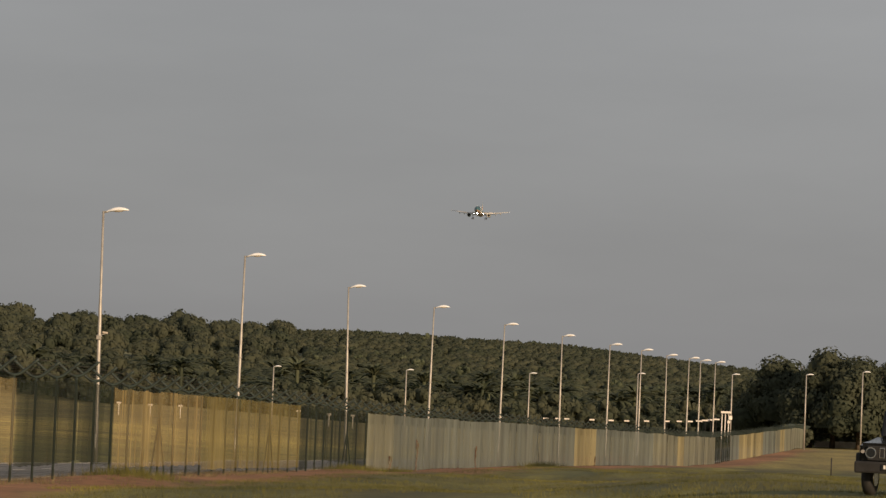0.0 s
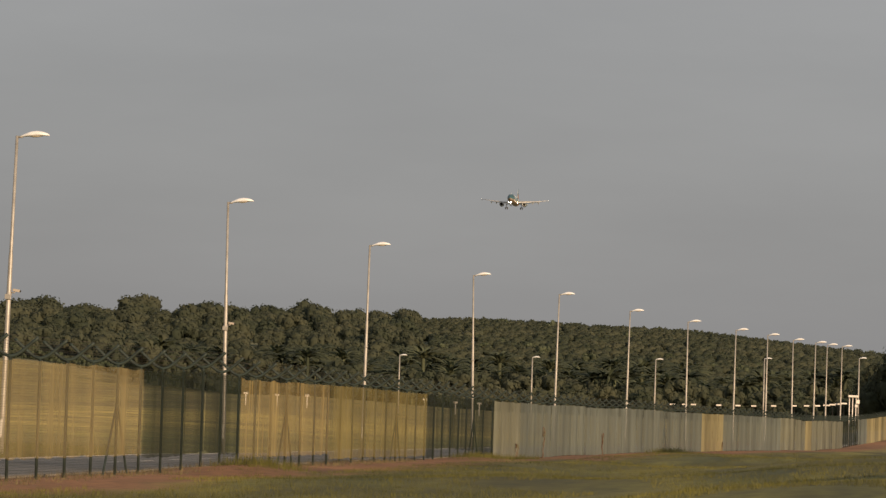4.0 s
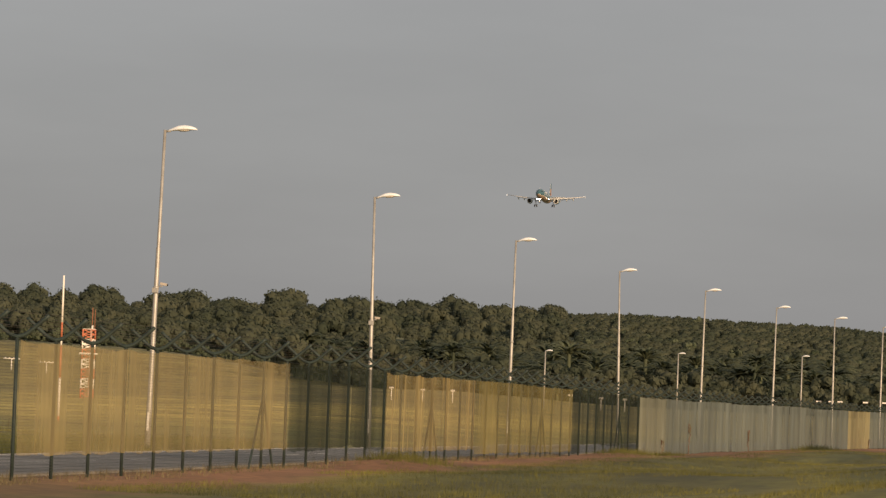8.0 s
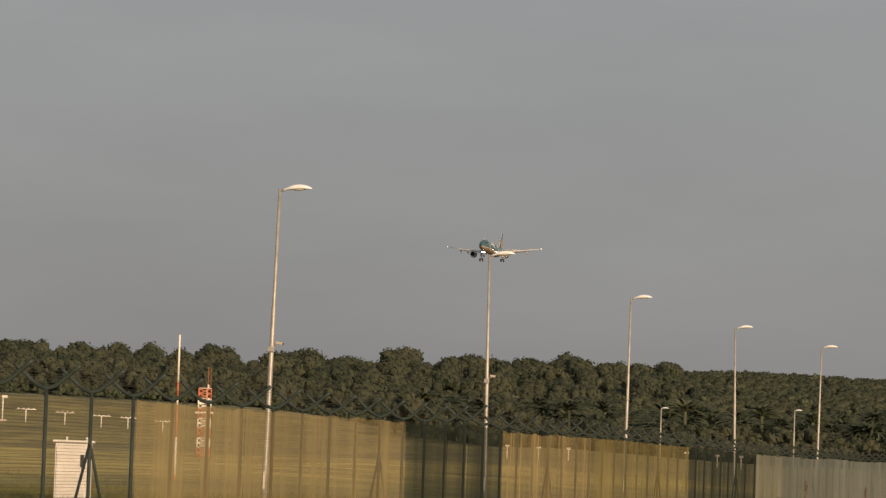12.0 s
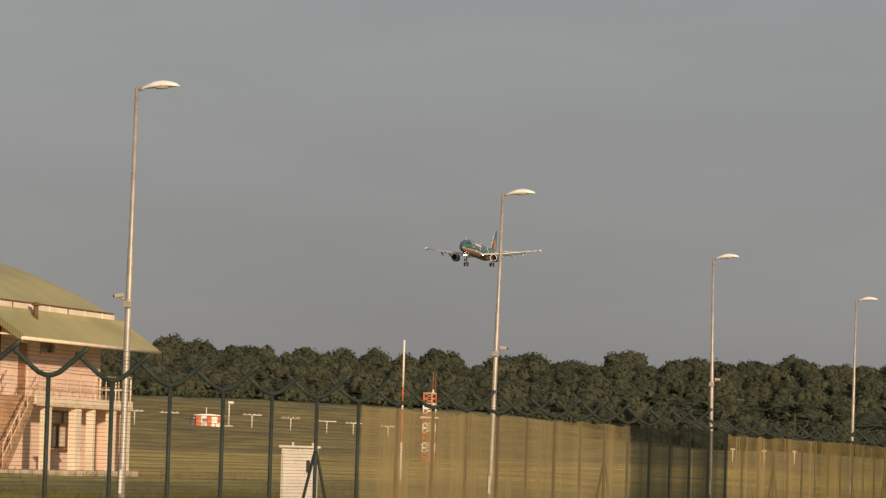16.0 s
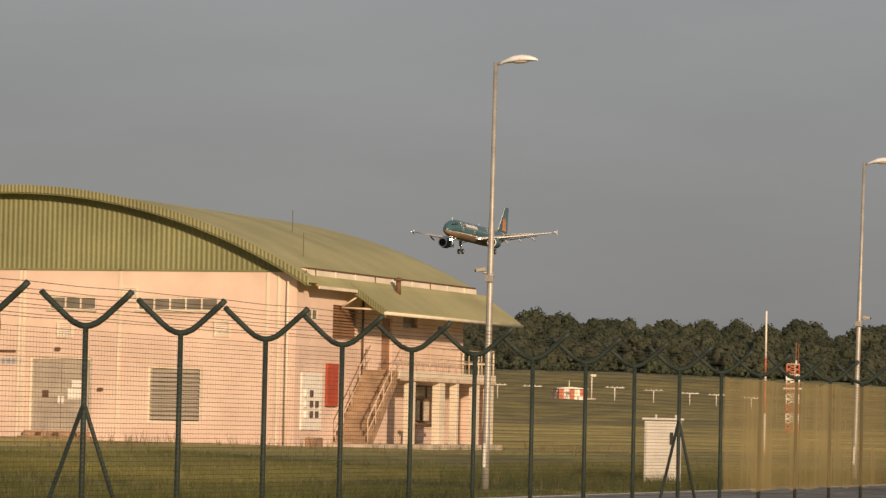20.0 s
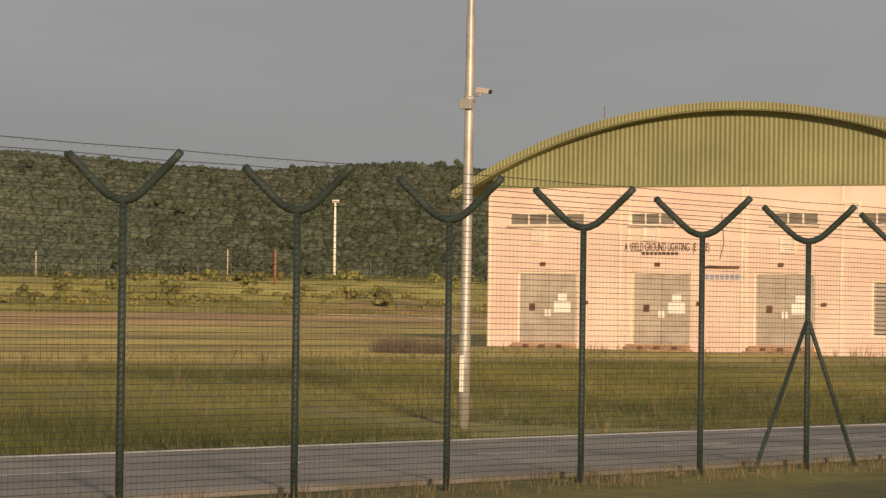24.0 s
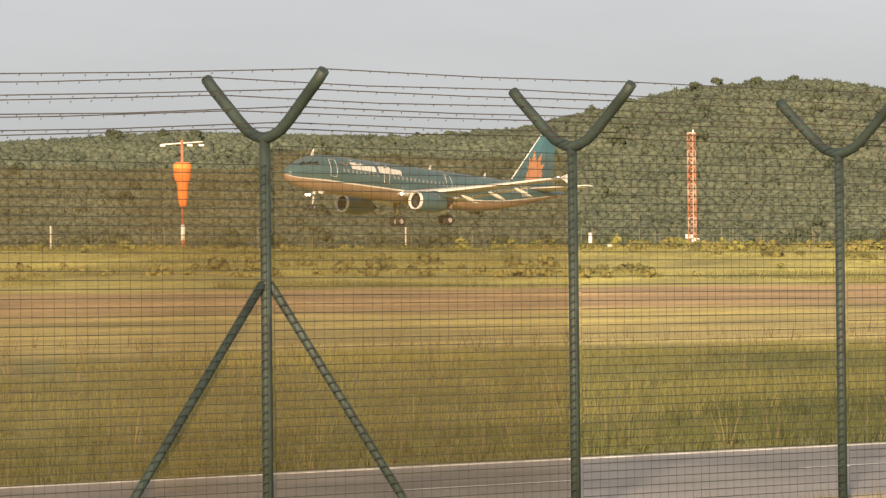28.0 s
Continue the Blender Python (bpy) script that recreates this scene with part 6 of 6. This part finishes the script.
def jeep():
    x, y = 2.49, 74.9
    o = thing("offroad_car", "small boxy black off-road car parked on the grass", "car", "", pose(x, y, land(x, y), 0, 0, -16))
    bm = prism(bmesh.new(), [(-1.7, 0.45), (-1.72, 0.98), (-0.72, 1.06), (-0.45, 1.1), (1.72, 1.1), (1.76, 0.5)], -0.74, 0.74, 0)
    bmesh.ops.bevel(bm, geom=list(bm.edges), offset=0.05, segments=2, affect="EDGES")
    body = part("body", bm, CARBLACK, o, "glossy black body")
    bm = prism(bmesh.new(), [(-0.48, 1.08), (-0.2, 1.66), (1.6, 1.7), (1.72, 1.08)], -0.68, 0.68, 0)
    bmesh.ops.bevel(bm, geom=list(bm.edges), offset=0.05, segments=2, affect="EDGES")
    cab = part("cabin", bm, CARBLACK, o)
    ws = part("windscreen", boxed(-0.6, 0.6, -0.012, 0.012, 0.0, 0.5, 0.005), GLASS_DARK, cab, "dark windscreen")
    ws.matrix_basis = pose(0, -0.45, 1.13, -25, 0, 0)
    gr = part("grille", boxed(-0.56, 0.56, -1.78, -1.7, 0.66, 0.93, 0.01), DARK, o, "black front grille")
    for k in range(5):
        a = -0.28 + k * 0.14
        part("grille_slot", boxed(a - .052, a + .052, -1.792, -1.775, 0.7, 0.9, 0.008), CHROME, gr, "bright slot surround")
        part("slot_hole", boxed(a - .038, a + .038, -1.797, -1.785, 0.715, 0.885), DARK, gr)
    for s in (-1, 1):
        part("headlight", tubed([(s * .5, -1.74, .8), (s * .5, -1.8, .8)], 0.085, 16), GLASS_DARK, o, "round headlight")
        part("headlight_ring", tubed([(s * .5, -1.73, .8), (s * .5, -1.785, .8)], 0.105, 16), CHROME, o)
        part("indicator", tubed([(s * .66, -1.72, .82), (s * .66, -1.78, .82)], 0.035, 10), GALV, o)
        part("wheel_arch", boxed(min(s * .66, s * .84), max(s * .66, s * .84), -1.62, -0.72, 0.5, 0.8, 0.05), DARK, o)
        for yy in (-1.15, 1.1):
            w = part("wheel", wheel_bm(0.345, 0.2), DARK, o, "black tyre")
            w.matrix_basis = pose(s * .66, yy, 0.345, 0, 0, 90)
            part("rim", hub_bm(0.345, 0.2), SILVER, w)
    part("bumper", boxed(-0.8, 0.8, -1.86, -1.66, 0.42, 0.64, 0.04), DARK, o, "black front bumper")
    pl = part("number_plate", boxed(-0.26, 0.26, -1.885, -1.865, 0.48, 0.6, 0.005), DARK, o, "black number plate")
    for k in range(7):
        part("plate_bar", boxed(-0.22 + k * .064, -0.18 + k * .064, -1.89, -1.885, 0.505, 0.575), NOTICE, pl)
    part("roof_rail", boxed(-0.68, -0.64, -0.1, 1.5, 1.7, 1.74, 0.01), DARK, cab)


jeep()


# dead creepers on the sheeting
for cy, cz, hh, sd in ((192.0, 0.75, 0.62, 1), (243.75, 0.4, 0.4, 2), (169.3, 1.1, 0.5, 3), (160.8, 0.5, 0.22, 4)):
    rc = random.Random(sd)
    cx = bend(cy) - 17.05 + 0.1
    o = thing("creeper", "dead brown creeper clinging to the fence sheeting", "plant", "creepers on the fence", pose(cx, cy, land(cx, cy) - 0.02))
    for k in range(5):
        pts, yy, zz = [], rc.uniform(-.25, .25), 0.0 if k < 2 else cz - hh * .3
        while zz < cz + hh * .6 and len(pts) < 12:
            pts.append((rc.uniform(-.02, .05), yy, zz))
            yy += rc.uniform(-.16, .16)
            zz += rc.uniform(0.03, 0.17)
        part("stem", tubed(pts, 0.012, 4), RUST, o)
    for k in range(16):
        yy, zz = rc.gauss(0, .22), cz + rc.gauss(0, hh * .3)
        bm = bmesh.new()
        bm.faces.new([bm.verts.new(q) for q in ((0.04, yy - .05, zz), (0.06, yy, zz + .04), (0.04, yy + .05, zz + .01), (0.05, yy, zz - .05))])
        part("leaf", bm, SHRUB, o)


# ---- bushes on the bank, a brush heap and a drain ----
rb = random.Random(3)
bushes = []
for _ in range(210):
    az = rb.uniform(28, 54)
    e = between(az, EDGE_AZ, EDGE_R)
    x, y = polar(az, e + 3 - 70 * rb.random() ** 2.4)
    if noise.noise((x * .04, y * .04, 6)) > 0.05:
        k = rb.uniform(0.07, 0.19)
        bushes.append((x, y, land(x, y) - 4.6 * k, k, rb.uniform(0, 6.3)))
BANK = material("bank_grass", (0.13, 0.13, 0.036), 0.8, vary=0.35, scale=0.15, fine=2.5, bump=0, second=(0.2, 0.18, 0.052), rand=0.25)
mounds = []
for _ in range(1500):
    az = rb.uniform(24, 55)
    x, y = polar(az, between(az, EDGE_AZ, EDGE_R) + 6 - 62 * rb.random() ** 1.3)
    if noise.noise((x * .03 + 4, y * .03, 2)) > -0.06:
        k = rb.uniform(0.08, 0.22)
        mounds.append((x, y, land(x, y) - 6.7 * k, k, rb.uniform(0, 6.3)))
wood("bank_grass", CROWNS, mounds, BANK, "rank olive grass mounded along the bank", "grass")
wood("bank_bushes", CROWNS, bushes, SHRUB, "low green bushes on the grassy bank", "bushes")
bm = bmesh.new()
prev = None
for k in range(25):
    az = 31.9 - k * 0.12
    r = 236 - k * 0.9
    p = [polar(az, r), polar(az, r + 1.6)]
    cur = [bm.verts.new((q[0], q[1], land(*q) + 0.06)) for q in p] + [bm.verts.new((q[0], q[1], land(*q) - 0.3)) for q in p]
    if prev:
        for a, b2 in ((0, 1), (2, 0), (1, 3)):
            bm.faces.new((prev[a], prev[b2], cur[b2], cur[a]))
    prev = cur
tagged(link("drain", bm, CONCRETE), "pale concrete drain across the grass", "drain", kind="structure")


# ---- slim pale stems and undergrowth behind the bank, placed to fit the camera's view ----
STEM = material("pale_bark", (0.17, 0.165, 0.11), 0.9, vary=0.25, scale=0.6, fine=4, bump=0, rand=0.25)
stems, under = [], []
for _ in range(240):
    az = rb.uniform(28, 55)
    x, y = polar(az, between(az, EDGE_AZ, EDGE_R) + rb.uniform(58, 82))
    stems.append((x, y, land(x, y), rb.uniform(0.9, 3.0), rb.uniform(0.015, 0.035), rb.uniform(-.25, .25)))
for _ in range(420):
    az = rb.uniform(28, 55)
    x, y = polar(az, between(az, EDGE_AZ, EDGE_R) + rb.uniform(80, 110))
    under.append((x, y, land(x, y) - 1.0, rb.uniform(0.16, 0.36), rb.uniform(0, 6.3)))
S = np.array(stems)
ring = [(math.cos(a), math.sin(a)) for a in (0.5, 2.6, 4.7)]
V = np.stack([np.column_stack([S[:, 0] + u * S[:, 4] + k * S[:, 5], S[:, 1] + v * S[:, 4], S[:, 2] - .2 + k * S[:, 3]]) for k in (0, 1) for u, v in ring], 1).reshape(-1, 3)
F = np.array([(a, b, b + 3, a + 3) for a, b in ((0, 1), (1, 2), (2, 0))])
arrays("young_trunks", V, (np.arange(len(S))[:, None, None] * 6 + F[None]).reshape(-1, 4), STEM, "slim pale trunks behind the bank, placed to fit the camera's view", "trunks")
wood("hill_undergrowth", CROWNS, under, LEAF, "low green undergrowth behind the bank, placed to fit the camera's view", "bushes")


# ---- nearer trees beyond the gate ----
def tree(az, d, s, seed):
    rnd = random.Random(seed)
    x, y = polar(az, d)
    o = thing("tree", "dark broadleaf tree with a ragged crown", "tree", "trees beyond the gate", pose(x, y, land(x, y) - 0.2, 0, 0, rnd.uniform(0, 360)))
    bm = bmesh.new()
    tube(bm, [(0, 0, 0), (0.1 * s, 0, 2.2 * s), (0.05, 0.1, 4.5 * s), (0, 0, 7.5 * s)], [0.3 * s, 0.22 * s, 0.15 * s, 0.05], 8)
    for k in range(6):
        a = k * 1.1 + rnd.uniform(0, .5)
        tube(bm, [(0.05, 0, (2.5 + k * .6) * s), (math.cos(a) * 1.4 * s, math.sin(a) * 1.4 * s, (4.0 + k * .7) * s), (math.cos(a) * 2.4 * s, math.sin(a) * 2.4 * s, (5.2 + k * .7) * s)], [0.12 * s, 0.08 * s, 0.03], 6)
    part("trunk", bm, BARK, o)
    v, f = crown_template(seed + 40, 6.4 * s, 10.2 * s, 8200, 0.38 * s, 24, 0.76, 0.55)
    c = arrays("crown", v, f, LEAF_SHADED, "", "")
    c.parent = o
    for k in ("kind", "label", "category"):
        if k in c:
            del c[k]
    c["label"] = "dense green leaves in the shade-darkened leaf colour"


for i, (az, d, s) in enumerate([(0.55, 520, 0.75), (0.15, 505, 0.98), (-0.3, 500, 0.85), (-0.62, 495, 1.06), (-1.0, 490, 0.95), (-1.35, 495, 1.0), (-1.75, 490, 0.95), (-2.2, 495, 1.0), (0.0, 540, 0.9), (-0.85, 540, 1.05), (-1.6, 535, 1.05), (-2.7, 500, 1.0)]):
    tree(az, d, s * 1.24, i)


# ---- grass ----
TUFT = material("grass_blades", (0.075, 0.09, 0.022), 0.8, vary=0.35, scale=0.1, fine=3, bump=0, second=(0.18, 0.168, 0.048), rand=0.3)
ROADSIDE = material("roadside_blades", (0.04, 0.056, 0.012), 0.8, vary=0.35, scale=0.12, fine=3, bump=0, second=(0.1, 0.104, 0.024), rand=0.3)
# yellower second colour paints sunlit patches onto the verge blades
VERGE = material("verge_blades", (0.034, 0.044, 0.01), 0.8, vary=0.3, scale=0.28, fine=3, bump=0, second=(0.13, 0.122, 0.02), rand=0.3, axis=(1, 0.16, 1))
DRYTUFT = material("dry_grass_blades", (0.14, 0.115, 0.055), 0.85, vary=0.3, scale=0.3, fine=3, bump=0, rand=0.3)


def tufts(name, spots, mat, label):
    """spots: x, y, z, height, spread."""
    r = np.random.RandomState(len(spots))
    S = np.array(spots)
    B = 5
    n = len(S)
    base = np.repeat(S, B, axis=0)
    a = r.uniform(0, 2 * np.pi, n * B)
    off = base[:, 4] * r.uniform(0.1, 1.0, n * B)
    bx, by = base[:, 0] + np.cos(a) * off * .5, base[:, 1] + np.sin(a) * off * .5
    h = base[:, 3] * r.uniform(0.55, 1.15, n * B)
    lean = h * r.uniform(0.1, 0.55, n * B)
    w = 0.004 + 0.009 * base[:, 3]
    t = r.uniform(0, np.pi, n * B)
    p0 = np.column_stack([bx - np.cos(t) * w, by - np.sin(t) * w, base[:, 2] - .03])
    p1 = np.column_stack([bx + np.cos(t) * w, by + np.sin(t) * w, base[:, 2] - .03])
    p2 = np.column_stack([bx + np.cos(a) * lean, by + np.sin(a) * lean, base[:, 2] + h])
    V = np.stack([p0, p1, p2], 1).reshape(-1, 3)
    return arrays(name, V, np.arange(len(V)).reshape(-1, 3), mat, label, "grass")


g = random.Random(5)
tall, near_road, dry, verge, bank = [], [], [], [], []
for _ in range(76000):
    y = g.uniform(14, 118)
    x = -g.uniform(24.0, 47.0)
    if -x > 41.5 + 7 * noise.noise((x * .02, y * .09, 2)) + 3 * noise.noise((x * .1, y * .4, 3)):
        continue
    if noise.noise((x * .12, y * .12, 1)) < -0.28 or (y > 92 and x < -34):
        continue
    h = (0.13 + 0.24 * max(0, noise.noise((x * .1, y * .07, 4)) + .3)) * g.uniform(.6, 1.2)
    (near_road if -x < 29.5 + 4 * noise.noise((y * .12, 1, 6)) else tall).append((x, y, land(x, y), h, 0.22))
for _ in range(1600):
    y = g.uniform(14, 130)
    x = -g.uniform(24.2, 60.0)
    if -47 > x and 116 < y:
        continue
    dry.append((x, y, land(x, y), g.uniform(.2, .5), 0.12))
for _ in range(2400):
    y = 10 + 120 * g.random() ** 1.4
    x = bend(y) - 17.05 + g.uniform(-0.45, 0.7)
    dry.append((x, y, land(x, y), g.uniform(.04, .2), 0.15))
for _ in range(64000):
    y = 60 + 175 * g.random() ** 1.45
    x = bend(y) - 17.05 + g.uniform(1.6, 26.0)
    if noise.noise((x * .25, y * .1, 7)) < -0.15:
        continue
    verge.append((x, y, land(x, y), g.uniform(.03, .11), 0.25))
for _ in range(42000):
    az = g.uniform(28, 54)
    e = between(az, EDGE_AZ, EDGE_R)
    x, y = polar(az, g.uniform(e - 80, e + 8))
    if noise.noise((x * .05, y * .05, 9)) < -0.1:
        continue
    bank.append((x, y, land(x, y), g.uniform(.15, .5) * (1.0 + max(0, noise.noise((x * .06, y * .06, 3)))), 0.6))
for yc, wy, hh in ((92.5, 2.4, .3), (140, 4.0, .26), (152, 1.6, .25), (208, 2.0, .4)):
    for _ in range(420):
        y = g.gauss(yc, wy * .6)
        x = bend(y) - 15.7 + g.gauss(0, 0.5)
        verge.append((x, y, land(x, y), hh * g.uniform(.3, 1.0) * math.exp(-((y - yc) / wy) ** 2), 0.2))
heap = []
for _ in range(700):
    x, y = polar(g.uniform(29.9, 31.0), g.uniform(111, 117))
    heap.append((x, y, land(x, y), g.uniform(.15, .6), 0.5))
HEAP = material("dead_brush", (0.11, 0.09, 0.065), 0.9, vary=0.3, scale=2, bump=0, rand=0.3)
tufts("brush_heap", heap, HEAP, "heap of dry brown cut brush")
tufts("tall_grass", tall, TUFT, "tall green grass beside the road")
tufts("roadside_grass", near_road, ROADSIDE, "dark green grass along the road")
tufts("dry_grass", dry, DRYTUFT, "dry straw-coloured grass stems")
tufts("verge_grass", verge, VERGE, "short green verge grass")
tufts("bank_grass", bank, TUFT, "rough tufted grass on the bank")


def motions():
    walk(plane, [(t, pose(x, y, z, 0, -pitch, head)) for t, x, y, z, pitch, head in FLIGHT])


motions()
